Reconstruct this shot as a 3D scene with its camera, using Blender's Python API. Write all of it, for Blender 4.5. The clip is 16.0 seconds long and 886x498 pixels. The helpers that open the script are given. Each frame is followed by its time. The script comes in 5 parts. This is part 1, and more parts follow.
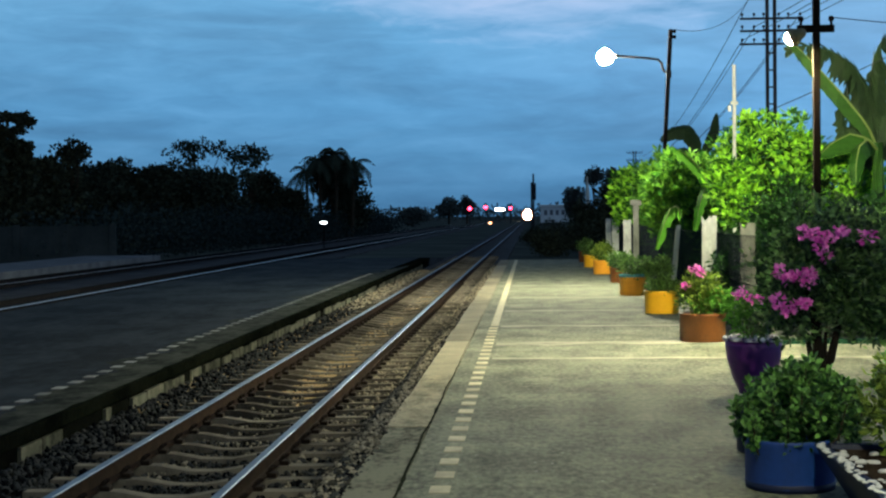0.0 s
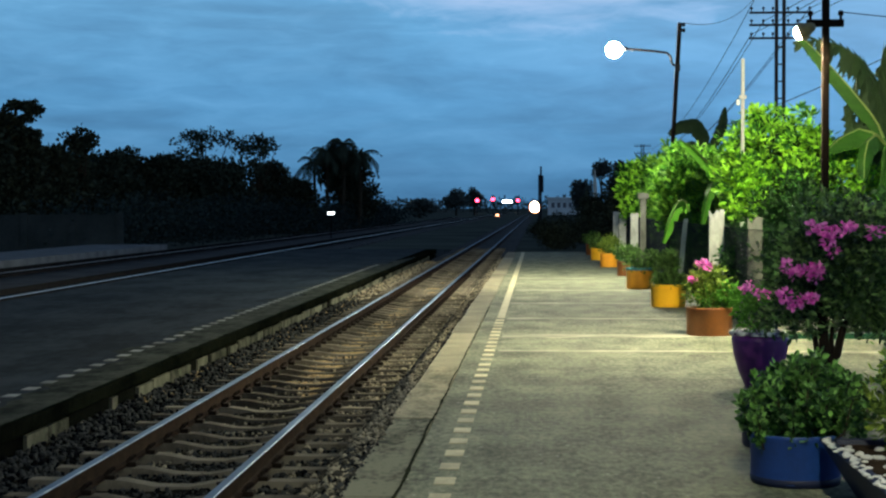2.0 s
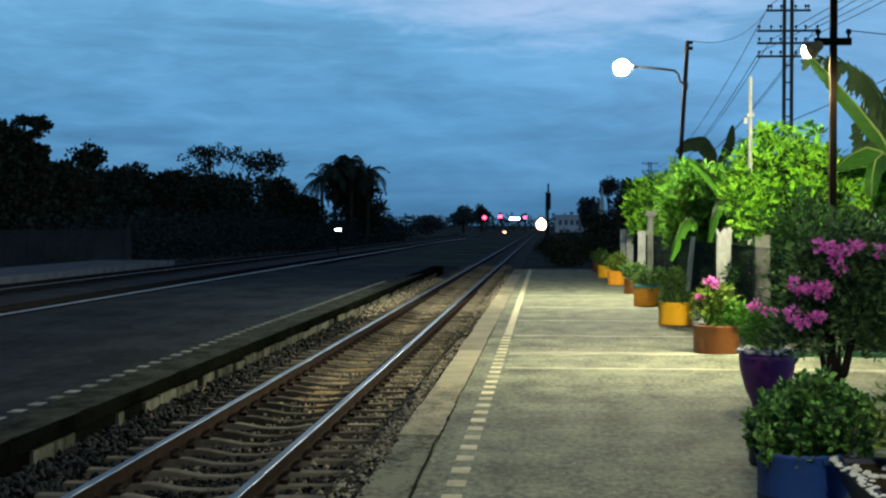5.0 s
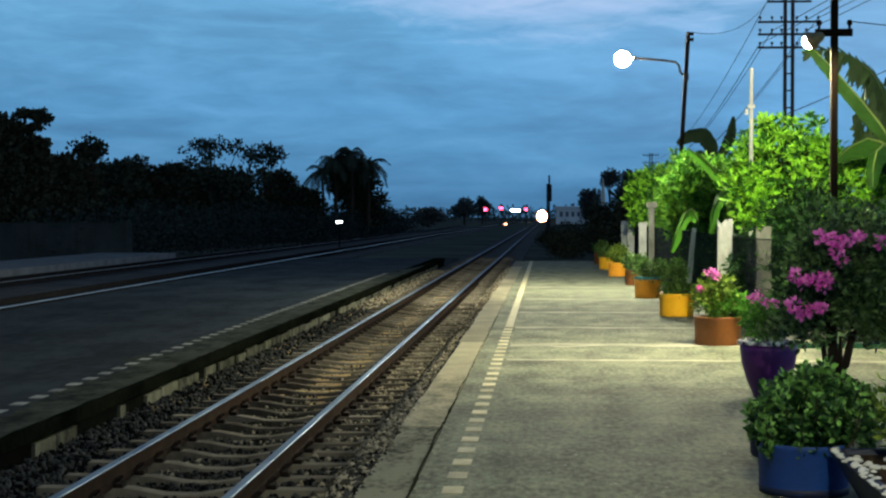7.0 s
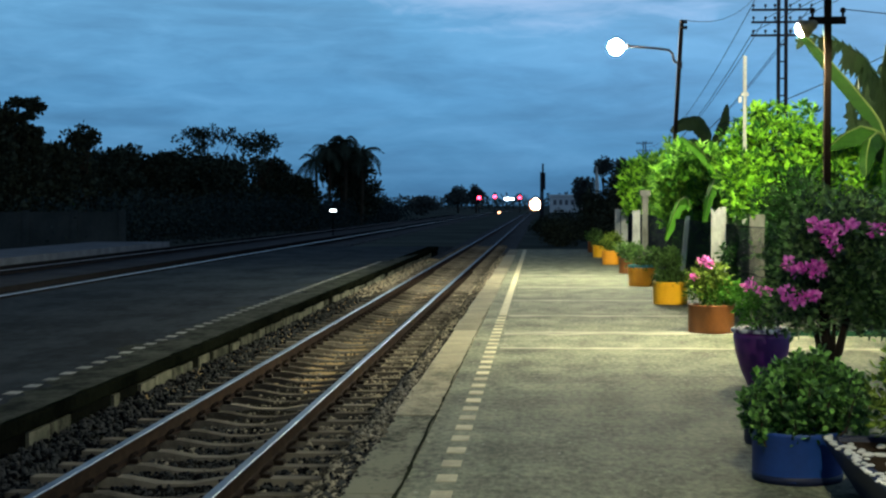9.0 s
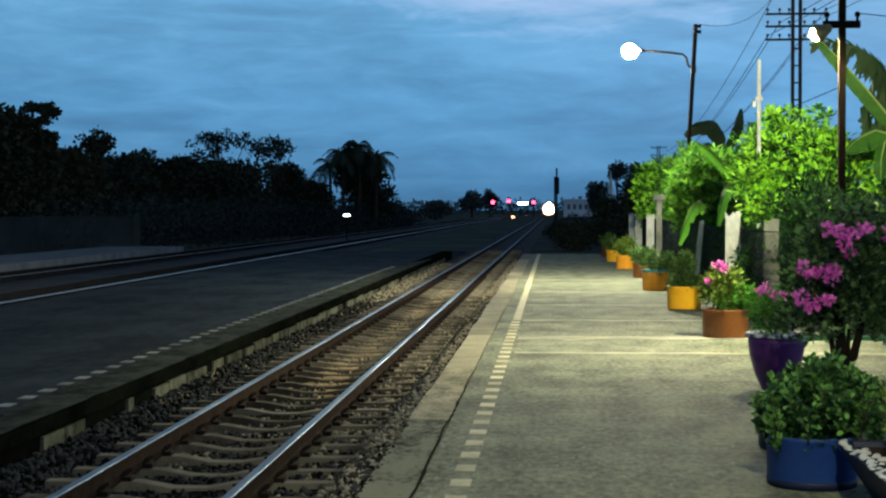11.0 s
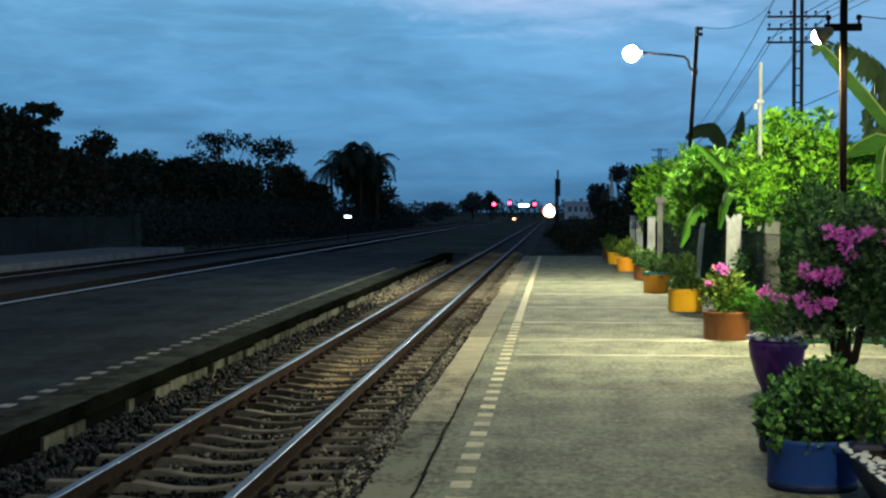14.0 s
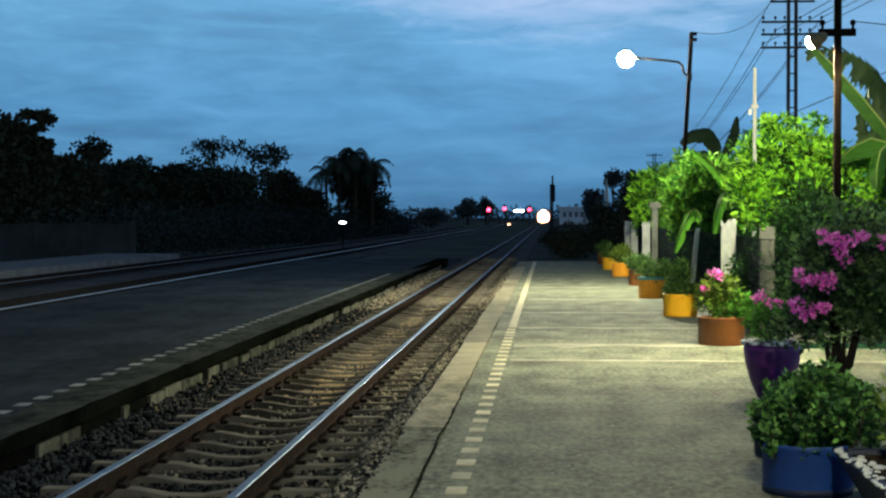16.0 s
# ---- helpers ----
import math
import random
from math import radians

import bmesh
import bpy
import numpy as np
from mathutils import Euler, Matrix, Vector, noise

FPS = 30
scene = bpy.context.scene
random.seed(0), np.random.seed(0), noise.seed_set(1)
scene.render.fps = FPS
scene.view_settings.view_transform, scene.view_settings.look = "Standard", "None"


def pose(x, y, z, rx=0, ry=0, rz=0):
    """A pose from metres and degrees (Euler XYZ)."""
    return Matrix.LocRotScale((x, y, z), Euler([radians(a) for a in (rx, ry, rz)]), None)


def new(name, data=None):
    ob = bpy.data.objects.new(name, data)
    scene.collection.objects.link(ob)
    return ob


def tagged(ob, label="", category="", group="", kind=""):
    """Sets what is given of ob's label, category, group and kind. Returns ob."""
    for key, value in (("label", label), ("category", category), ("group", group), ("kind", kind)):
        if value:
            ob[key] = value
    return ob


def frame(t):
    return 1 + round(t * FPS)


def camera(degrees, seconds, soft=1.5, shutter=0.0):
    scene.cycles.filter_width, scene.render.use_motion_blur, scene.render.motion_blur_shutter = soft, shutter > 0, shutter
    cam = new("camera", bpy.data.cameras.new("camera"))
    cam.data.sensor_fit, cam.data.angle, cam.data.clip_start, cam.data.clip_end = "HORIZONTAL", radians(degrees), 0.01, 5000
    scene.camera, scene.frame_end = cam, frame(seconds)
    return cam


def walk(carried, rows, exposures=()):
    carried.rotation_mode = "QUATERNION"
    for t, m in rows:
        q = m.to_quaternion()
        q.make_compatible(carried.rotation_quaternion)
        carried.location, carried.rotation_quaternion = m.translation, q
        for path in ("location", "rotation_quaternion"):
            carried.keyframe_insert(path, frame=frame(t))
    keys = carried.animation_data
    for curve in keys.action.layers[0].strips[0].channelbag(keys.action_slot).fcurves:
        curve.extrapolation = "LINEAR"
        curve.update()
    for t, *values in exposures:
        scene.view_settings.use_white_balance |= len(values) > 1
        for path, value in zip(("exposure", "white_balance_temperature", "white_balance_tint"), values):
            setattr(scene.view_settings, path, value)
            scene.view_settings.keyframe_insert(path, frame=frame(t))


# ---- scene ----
# World: x across the line (right is +), y along the track away from the eye, z up.
# z = 0 is the platform top, rail heads lie at -0.14, the eye stands at 1.6.
cam = camera(30.56, 16.0, soft=2.3)
EYE = (0.0, 0.0, 1.6)
ROWS = [
    (0.0, 3.132, -1.177, -0.574),
    (0.5, 3.254, -1.189, -0.331),
    (1.0, 3.454, -1.399, -0.270),
    (1.5, 3.532, -1.394, -0.219),
    (2.0, 3.379, -1.471, -0.087),
    (2.5, 3.516, -1.397, -0.040),
    (3.0, 3.596, -1.318, 0.114),
    (3.5, 3.515, -1.023, 0.040),
    (6.0, 3.744, -0.865, 0.120),
    (6.5, 3.780, -1.016, 0.049),
    (7.0, 3.668, -1.158, 0.000),
    (7.5, 3.537, -1.438, 0.028),
    (8.0, 3.683, -1.550, -0.212),
    (8.5, 3.512, -1.568, -0.070),
    (8.7, 3.434, -1.569, -0.072),
    (11.0, 3.934, -1.405, -0.116),
    (11.5, 4.101, -1.138, 0.052),
    (12.0, 4.073, -1.037, 0.035),
    (12.5, 3.868, -1.058, -0.007),
    (13.0, 3.812, -1.340, -0.150),
    (13.5, 3.872, -1.447, -0.109),
    (14.0, 3.967, -1.343, 0.047),
    (14.5, 4.046, -1.306, 0.152),
    (15.0, 4.045, -1.424, 0.157),
    (15.5, 3.911, -1.284, 0.062),
    (16.0, 3.788, -1.143, -0.063),
]
walk(cam, [(t, pose(*EYE, 0, 0, yaw) @ pose(0, 0, 0, 90 + pitch) @ pose(0, 0, 0, 0, 0, roll))
           for t, yaw, pitch, roll in ROWS])

RAIL_TOP, SLEEPER_TOP, BED, FIELD = -0.14, -0.28, -0.31, -0.42
TRACK_X = -2.515
rnd = random.Random(7)
rng = np.random.default_rng(7)


# ---- sky at dusk ----
def make_world():
    w = bpy.data.worlds.new("dusk_sky")
    scene.world = w
    w.use_nodes = True
    nt = w.node_tree
    nt.nodes.clear()
    n, l = nt.nodes.new, nt.links.new

    def math_node(op, a, b=None, c=None, clamp=False):
        m = n("ShaderNodeMath")
        m.operation, m.use_clamp = op, clamp
        for k, v in enumerate((a, b, c)):
            if v is None:
                continue
            if isinstance(v, (int, float)):
                m.inputs[k].default_value = v
            else:
                l(v, m.inputs[k])
        return m.outputs[0]

    def ramp(fac, stops):
        r = n("ShaderNodeValToRGB")
        el = r.color_ramp.elements
        el[0].position, el[0].color = stops[0][0], (*stops[0][1], 1)
        el[1].position, el[1].color = stops[-1][0], (*stops[-1][1], 1)
        for p, col in stops[1:-1]:
            el.new(p).color = (*col, 1)
        l(fac, r.inputs[0])
        return r.outputs[0]

    def mix(kind, fac, a, b):
        m = n("ShaderNodeMixRGB")
        m.blend_type = kind
        for k, v in enumerate((fac, a, b)):
            if isinstance(v, (int, float)):
                m.inputs[k].default_value = v
            elif isinstance(v, tuple):
                m.inputs[k].default_value = (*v, 1)
            else:
                l(v, m.inputs[k])
        return m.outputs[0]

    out, bg = n("ShaderNodeOutputWorld"), n("ShaderNodeBackground")
    tc, sep = n("ShaderNodeTexCoord"), n("ShaderNodeSeparateXYZ")
    way = tc.outputs["Generated"]
    l(way, sep.inputs[0])
    # blue hour: deep near the horizon, lighter above it, falling off to a dark zenith
    sky = ramp(sep.outputs["Z"], [(0.0, (0.058, 0.180, 0.350)), (0.025, (0.080, 0.245, 0.455)), (0.07, (0.110, 0.335, 0.610)), (0.14, (0.155, 0.415, 0.700)),
                                  (0.30, (0.10, 0.235, 0.39)), (0.6, (0.052, 0.105, 0.18)), (1.0, (0.034, 0.065, 0.12))])

    def clouds(scale, place, size, detail, rough=0.5):
        mp = n("ShaderNodeMapping")
        mp.inputs["Scale"].default_value, mp.inputs["Location"].default_value = scale, place
        l(way, mp.inputs[0])
        t = n("ShaderNodeTexNoise")
        t.inputs["Scale"].default_value, t.inputs["Detail"].default_value, t.inputs["Roughness"].default_value = size, detail, rough
        t.inputs["Distortion"].default_value = 0.5
        l(mp.outputs[0], t.inputs["Vector"])
        return t.outputs["Fac"]

    bank = clouds((4.0, 4.0, 22.0), (0.3, 1.7, 0.45), 1.6, 5.0)
    wisp = clouds((14.0, 14.0, 60.0), (0.9, 0.2, 0.1), 1.5, 8.0, 0.6)
    sky = mix("MULTIPLY", 1.0, sky, ramp(bank, [(0.34, (0.82, 0.80, 0.81)), (0.52, (1, 1, 1)), (0.70, (1.2, 1.12, 1.10))]))
    sky = mix("MULTIPLY", 1.0, sky, ramp(wisp, [(0.30, (0.86, 0.86, 0.88)), (0.52, (1, 1, 1)), (0.72, (1.18, 1.12, 1.10))]))
    # the last light behind thin cloud, high over the line
    mp = n("ShaderNodeMapping")
    mp.vector_type = "POINT"
    mp.inputs["Scale"].default_value = (6.2, 0.0, 27.0)
    mp.inputs["Location"].default_value = (-0.12, 0.0, -4.05)
    l(way, mp.inputs[0])
    ln = n("ShaderNodeVectorMath")
    ln.operation = "LENGTH"
    l(mp.outputs[0], ln.inputs[0])
    gap = math_node("ADD", ln.outputs["Value"], math_node("MULTIPLY_ADD", bank, -1.6, 0.8))
    gap = math_node("ADD", gap, math_node("MULTIPLY_ADD", wisp, -1.6, 0.8))
    gap = math_node("MULTIPLY_ADD", gap, -0.85, 0.95, True)
    sky = mix("MIX", math_node("MULTIPLY", gap, 0.8), sky, (0.50, 0.59, 0.83))
    # thin grey-lavender veil of cloud on the brighter side
    veil = math_node("MULTIPLY", math_node("MULTIPLY_ADD", sep.outputs["X"], 3.2, 0.25, True), math_node("MULTIPLY_ADD", sep.outputs["Z"], 6.0, -0.15, True))
    sky = mix("MIX", math_node("MULTIPLY", veil, 0.5), sky, (0.32, 0.45, 0.68))
    # darker away from the afterglow
    side = math_node("MULTIPLY_ADD", sep.outputs["Y"], 0.25, 0.75, True)
    sky = mix("MULTIPLY", 1.0, sky, side)
    sky = mix("MULTIPLY", 1.0, sky, math_node("MULTIPLY_ADD", sep.outputs["X"], 0.38, 1.0))
    l(sky, bg.inputs["Color"])
    bg.inputs["Strength"].default_value = 1.1
    l(bg.outputs[0], out.inputs[0])


make_world()


# ---- materials ----
def surface(name, light, dark, rough=0.85, metal=0.0, fine=60.0, broad=3.0, bump=0.3, island=0.0, stretch=(1, 1, 1),
            streaks=0.0, through_light=0.0, spec=0.5, objects=0.0, depth=0.01, grain=0.35, specks=0.0, span=0.18):
    """Two-scale procedural surface: broad stains and fine grain between two tones, with relief."""
    mt = bpy.data.materials.new(name)
    mt.use_nodes = True
    nt = mt.node_tree
    n, l = nt.nodes.new, nt.links.new
    b = nt.nodes["Principled BSDF"]
    tc, mp = n("ShaderNodeTexCoord"), n("ShaderNodeMapping")
    mp.inputs["Scale"].default_value = stretch
    l(tc.outputs["Object"], mp.inputs[0])
    n1, n2 = n("ShaderNodeTexNoise"), n("ShaderNodeTexNoise")
    n1.inputs["Scale"].default_value, n1.inputs["Detail"].default_value = broad, 6.0
    n2.inputs["Scale"].default_value, n2.inputs["Detail"].default_value, n2.inputs["Roughness"].default_value = fine, 5.0, 0.65
    l(mp.outputs[0], n1.inputs["Vector"])
    l(mp.outputs[0], n2.inputs["Vector"])
    r = n("ShaderNodeValToRGB")
    r.color_ramp.elements[0].position, r.color_ramp.elements[0].color = 0.5 - span, (*dark, 1)
    r.color_ramp.elements[1].position, r.color_ramp.elements[1].color = 0.5 + span, (*light, 1)
    add = n("ShaderNodeMath")
    add.operation = "MULTIPLY_ADD"
    add.inputs[1].default_value = grain
    sub = n("ShaderNodeMath")
    sub.operation = "MULTIPLY"
    sub.inputs[1].default_value = 1 - grain
    l(n1.outputs["Fac"], sub.inputs[0])
    l(n2.outputs["Fac"], add.inputs[0])
    l(sub.outputs[0], add.inputs[2])
    fac = add.outputs[0]
    if island or objects:
        g = n("ShaderNodeNewGeometry") if island else n("ShaderNodeObjectInfo")
        ri = n("ShaderNodeMath")
        ri.operation = "MULTIPLY_ADD"
        ri.inputs[1].default_value = island or objects
        l(g.outputs["Random Per Island" if island else "Random"], ri.inputs[0])
        ms = n("ShaderNodeMath")
        ms.operation = "SUBTRACT"
        ms.inputs[1].default_value = (island or objects) / 2
        l(fac, ms.inputs[0])
        l(ms.outputs[0], ri.inputs[2])
        fac = ri.outputs[0]
    l(fac, r.inputs[0])
    tone = r.outputs[0]
    if streaks:
        sm, s3, sr, mm = n("ShaderNodeMapping"), n("ShaderNodeTexNoise"), n("ShaderNodeValToRGB"), n("ShaderNodeMixRGB")
        sm.inputs["Scale"].default_value = (0.16, 1.0, 1.0)
        l(tc.outputs["Object"], sm.inputs[0])
        s3.inputs["Scale"].default_value, s3.inputs["Detail"].default_value, s3.inputs["Roughness"].default_value = 1.1, 10.0, 0.62
        l(sm.outputs[0], s3.inputs["Vector"])
        sr.color_ramp.elements[0].position, sr.color_ramp.elements[0].color = 0.36, (1 - streaks, 1 - streaks, 1 - streaks, 1)
        sr.color_ramp.elements[1].position, sr.color_ramp.elements[1].color = 0.66, (1 + streaks, 1 + streaks, 1 + streaks, 1)
        l(s3.outputs["Fac"], sr.inputs[0])
        mm.blend_type = "MULTIPLY"
        mm.inputs[0].default_value = 1.0
        l(tone, mm.inputs[1])
        l(sr.outputs[0], mm.inputs[2])
        tone = mm.outputs[0]
    if specks:
        vo, sr, mm = n("ShaderNodeTexVoronoi"), n("ShaderNodeValToRGB"), n("ShaderNodeMixRGB")
        vo.inputs["Scale"].default_value = specks
        l(tc.outputs["Object"], vo.inputs["Vector"])
        sr.color_ramp.elements[0].position, sr.color_ramp.elements[0].color = 0.05, (1, 1, 1, 1)
        sr.color_ramp.elements[1].position, sr.color_ramp.elements[1].color = 0.10, (0, 0, 0, 1)
        l(vo.outputs["Distance"], sr.inputs[0])
        l(sr.outputs[0], mm.inputs[0])
        l(tone, mm.inputs[1])
        mm.inputs[2].default_value = (0.38, 0.38, 0.34, 1)
        tone = mm.outputs[0]
    l(tone, b.inputs["Base Color"])
    b.inputs["Roughness"].default_value, b.inputs["Metallic"].default_value = rough, metal
    b.inputs["Specular IOR Level"].default_value = spec
    if bump:
        bp = n("ShaderNodeBump")
        bp.inputs["Strength"].default_value, bp.inputs["Distance"].default_value = bump, depth
        l(n2.outputs["Fac"], bp.inputs["Height"])
        l(bp.outputs[0], b.inputs["Normal"])
    if through_light:
        tr, mx = n("ShaderNodeBsdfTranslucent"), n("ShaderNodeMixShader")
        l(r.outputs[0], tr.inputs["Color"])
        mx.inputs[0].default_value = through_light
        l(b.outputs[0], mx.inputs[1])
        l(tr.outputs[0], mx.inputs[2])
        l(mx.outputs[0], nt.nodes["Material Output"].inputs[0])
    return mt


def glow(name, colour, strength):
    mt = bpy.data.materials.new(name)
    mt.use_nodes = True
    b = mt.node_tree.nodes["Principled BSDF"]
    b.inputs["Base Color"].default_value = (*colour, 1)
    b.inputs["Emission Color"].default_value = (*colour, 1)
    b.inputs["Emission Strength"].default_value = strength
    return mt


M_FIELD = surface("field_grass", (0.078, 0.092, 0.085), (0.034, 0.042, 0.038), 0.95, fine=4, broad=0.15, bump=0.6, depth=0.1, spec=0)
M_CONC = surface("platform_concrete", (0.205, 0.210, 0.148), (0.046, 0.054, 0.040), 0.85, fine=17, broad=2.2, bump=0.9, stretch=(1.2, 0.5, 1), depth=0.014, streaks=0.22, spec=0.12, grain=0.58, specks=7.0, span=0.11)
M_COPE = surface("coping_concrete", (0.30, 0.27, 0.19), (0.11, 0.10, 0.074), 0.88, fine=35, broad=2.2, bump=0.4, objects=0.25, depth=0.006, spec=0.08, grain=0.5)
M_COPE_OLD = surface("mossy_coping", (0.175, 0.17, 0.122), (0.022, 0.026, 0.017), 0.9, span=0.08, fine=18, broad=3.0, bump=0.5, stretch=(1.2, 0.5, 1), objects=0.2, depth=0.008, spec=0.06, grain=0.5)
M_COPE_MID = surface("stained_coping", (0.37, 0.325, 0.225), (0.11, 0.100, 0.070), 0.9, span=0.12, fine=20, broad=3.2, bump=0.5, stretch=(1.2, 0.6, 1), objects=0.2, depth=0.008, spec=0.06, grain=0.45)
M_MOSS = surface("seam_moss", (0.030, 0.034, 0.020), (0.010, 0.011, 0.008), 0.95, fine=60, broad=9, bump=0.6, depth=0.006, spec=0)
M_EDGESTRIP = surface("mottled_edge_strip", (0.040, 0.045, 0.036), (0.004, 0.005, 0.004), 0.95, fine=8, broad=2.2, bump=0.5, stretch=(1, 0.6, 1), depth=0.006, spec=0.03, grain=0.5, span=0.10)
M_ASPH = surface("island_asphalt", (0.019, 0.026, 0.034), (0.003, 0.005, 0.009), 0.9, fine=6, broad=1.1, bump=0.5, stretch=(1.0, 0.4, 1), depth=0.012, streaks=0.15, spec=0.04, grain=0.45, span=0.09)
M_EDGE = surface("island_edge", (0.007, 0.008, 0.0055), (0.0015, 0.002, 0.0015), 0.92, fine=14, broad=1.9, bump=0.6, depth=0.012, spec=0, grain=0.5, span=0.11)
# near-black tone for the upright faces under the platform edges
M_WALL = surface("near_black_wall", (0.008, 0.009, 0.007), (0.002, 0.002, 0.002), 0.95, fine=25, broad=2.0, bump=0.6, spec=0)
M_BLOCK = surface("pale_block", (0.125, 0.125, 0.098), (0.026, 0.028, 0.023), 0.9, fine=30, broad=5, bump=0.4, objects=0.3, spec=0)
M_YELLOW = surface("worn_yellow_paint", (0.60, 0.53, 0.33), (0.28, 0.25, 0.16), 0.8, fine=45, broad=6, bump=0.25, objects=0.3, depth=0.004)
M_WORNDASH = surface("worn_grey_dash", (0.27, 0.27, 0.26), (0.11, 0.11, 0.107), 0.85, fine=45, broad=6, bump=0.25, objects=0.3, depth=0.004, spec=0.03)
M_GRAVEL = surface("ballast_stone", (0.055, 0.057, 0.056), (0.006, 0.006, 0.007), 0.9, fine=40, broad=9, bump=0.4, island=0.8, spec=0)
M_PALESTONE = surface("pale_ballast_stone", (0.30, 0.26, 0.195), (0.040, 0.037, 0.030), 0.9, fine=40, broad=9, bump=0.4, island=0.7, spec=0)
M_PALEBAND = surface("pale_band", (0.42, 0.405, 0.32), (0.12, 0.12, 0.095), 0.85, fine=30, broad=3.0, bump=0.5, stretch=(0.7, 1.2, 1), spec=0.1)
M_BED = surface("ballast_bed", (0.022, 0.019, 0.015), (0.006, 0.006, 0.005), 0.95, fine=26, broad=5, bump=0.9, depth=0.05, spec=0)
M_FARBED = surface("weathered_gravel", (0.062, 0.066, 0.072), (0.022, 0.024, 0.028), 0.95, fine=14, broad=1.2, bump=0.6, depth=0.05, spec=0.02)
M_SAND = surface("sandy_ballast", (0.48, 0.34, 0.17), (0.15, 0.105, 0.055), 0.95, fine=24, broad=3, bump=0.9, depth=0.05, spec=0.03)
M_SLEEPER = surface("sleeper_concrete", (0.18, 0.160, 0.130), (0.045, 0.040, 0.033), 0.9, fine=35, broad=5, bump=0.4, objects=0.3, spec=0)
M_RUST = surface("rail_rust", (0.036, 0.022, 0.015), (0.012, 0.008, 0.007), 0.75, 0.2, fine=50, broad=6, bump=0.3, spec=0)
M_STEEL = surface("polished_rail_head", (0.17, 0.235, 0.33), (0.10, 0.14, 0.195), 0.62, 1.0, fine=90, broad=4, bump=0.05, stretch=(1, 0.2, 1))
M_DARKRUST = surface("dark_rail_rust", (0.017, 0.016, 0.017), (0.009, 0.009, 0.010), 0.85, 0.0, fine=50, broad=6, bump=0.2, spec=0)
M_DULL = surface("dull_rail_head", (0.62, 0.66, 0.72), (0.46, 0.49, 0.54), 0.42, 0.9, fine=90, broad=4, bump=0.05, stretch=(1, 0.2, 1))
M_TARNISHED = surface("tarnished_rail_head", (0.24, 0.25, 0.28), (0.15, 0.16, 0.18), 0.6, 0.7, fine=90, broad=4, bump=0.05, stretch=(1, 0.2, 1))
M_CLIP = surface("rail_clip_iron", (0.03, 0.022, 0.018), (0.012, 0.010, 0.009), 0.8, 0.3, spec=0)
M_LEAF = surface("bright_leaf", (0.315, 0.70, 0.045), (0.025, 0.13, 0.010), 0.5, fine=30, broad=1.2, bump=0, island=1.0, through_light=0.18, spec=0.4)
M_LEAF2 = surface("mid_leaf", (0.10, 0.27, 0.035), (0.03, 0.11, 0.016), 0.7, fine=30, broad=1.2, bump=0, island=0.5, through_light=0.3, spec=0.08)
M_LEAFC = surface("fresh_leaf", (0.125, 0.29, 0.028), (0.030, 0.11, 0.014), 0.65, fine=30, broad=1.2, bump=0, island=0.9, through_light=0.33, spec=0.2)
# dark leaf green; paints shade into inner and low leaves and the hedge
M_LEAFM = surface("shade_toned_leaf", (0.022, 0.072, 0.014), (0.007, 0.027, 0.007), 0.6, fine=30, broad=1.2, bump=0, island=0.6, through_light=0.2, spec=0.15)
M_LEAFD = surface("dark_leaf", (0.105, 0.195, 0.06), (0.012, 0.036, 0.012), 0.5, fine=30, broad=1.2, bump=0, island=0.8, through_light=0.12, spec=0.3)
M_OLIVE = surface("olive_leaf", (0.10, 0.185, 0.045), (0.025, 0.06, 0.018), 0.65, fine=30, broad=1.2, bump=0, island=0.7, through_light=0.2, spec=0.1)
M_JADE = surface("succulent_leaf", (0.135, 0.30, 0.062), (0.014, 0.055, 0.015), 0.5, fine=30, broad=3, bump=0, island=0.7, through_light=0.12, spec=0.35)
M_LIME = surface("yellow_green_leaf", (0.17, 0.25, 0.04), (0.055, 0.10, 0.02), 0.7, fine=30, broad=3, bump=0, island=0.6, through_light=0.2, spec=0.08)
M_WOODS = surface("far_foliage", (0.050, 0.062, 0.045), (0.018, 0.024, 0.018), 0.9, fine=5, broad=0.5, bump=0, island=0.5, spec=0)
# paler than the nearer foliage; distance haze is put into the colour
M_FARWOODS = surface("haze_tinted_foliage", (0.12, 0.13, 0.12), (0.06, 0.07, 0.068), 0.9, fine=5, broad=0.5, bump=0, island=0.4, spec=0.0)
M_UNDER = surface("undergrowth_foliage", (0.030, 0.044, 0.044), (0.014, 0.023, 0.024), 0.9, fine=5, broad=0.5, bump=0, island=0.5, spec=0.0)
M_BARK = surface("bark", (0.06, 0.045, 0.03), (0.02, 0.016, 0.012), 0.95, fine=30, broad=6, bump=0.7, stretch=(1, 1, 0.3), spec=0.15)
M_TRUNK = surface("dark_bark", (0.022, 0.017, 0.014), (0.008, 0.007, 0.006), 0.95, fine=30, broad=6, bump=0.7, stretch=(1, 1, 0.3), spec=0.0)
M_PINK = surface("magenta_bract", (0.98, 0.29, 0.80), (0.74, 0.08, 0.55), 0.6, fine=20, broad=5, bump=0, island=0.6, through_light=0.4)
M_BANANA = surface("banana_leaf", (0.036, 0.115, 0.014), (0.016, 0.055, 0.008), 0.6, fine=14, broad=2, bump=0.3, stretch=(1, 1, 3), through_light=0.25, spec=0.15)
# banana green brightened so that lamp light is in the colour
M_BANLIT = surface("lit_banana_leaf", (0.13, 0.34, 0.035), (0.05, 0.17, 0.018), 0.65, fine=14, broad=2, bump=0.2, through_light=0.3, spec=0.1)
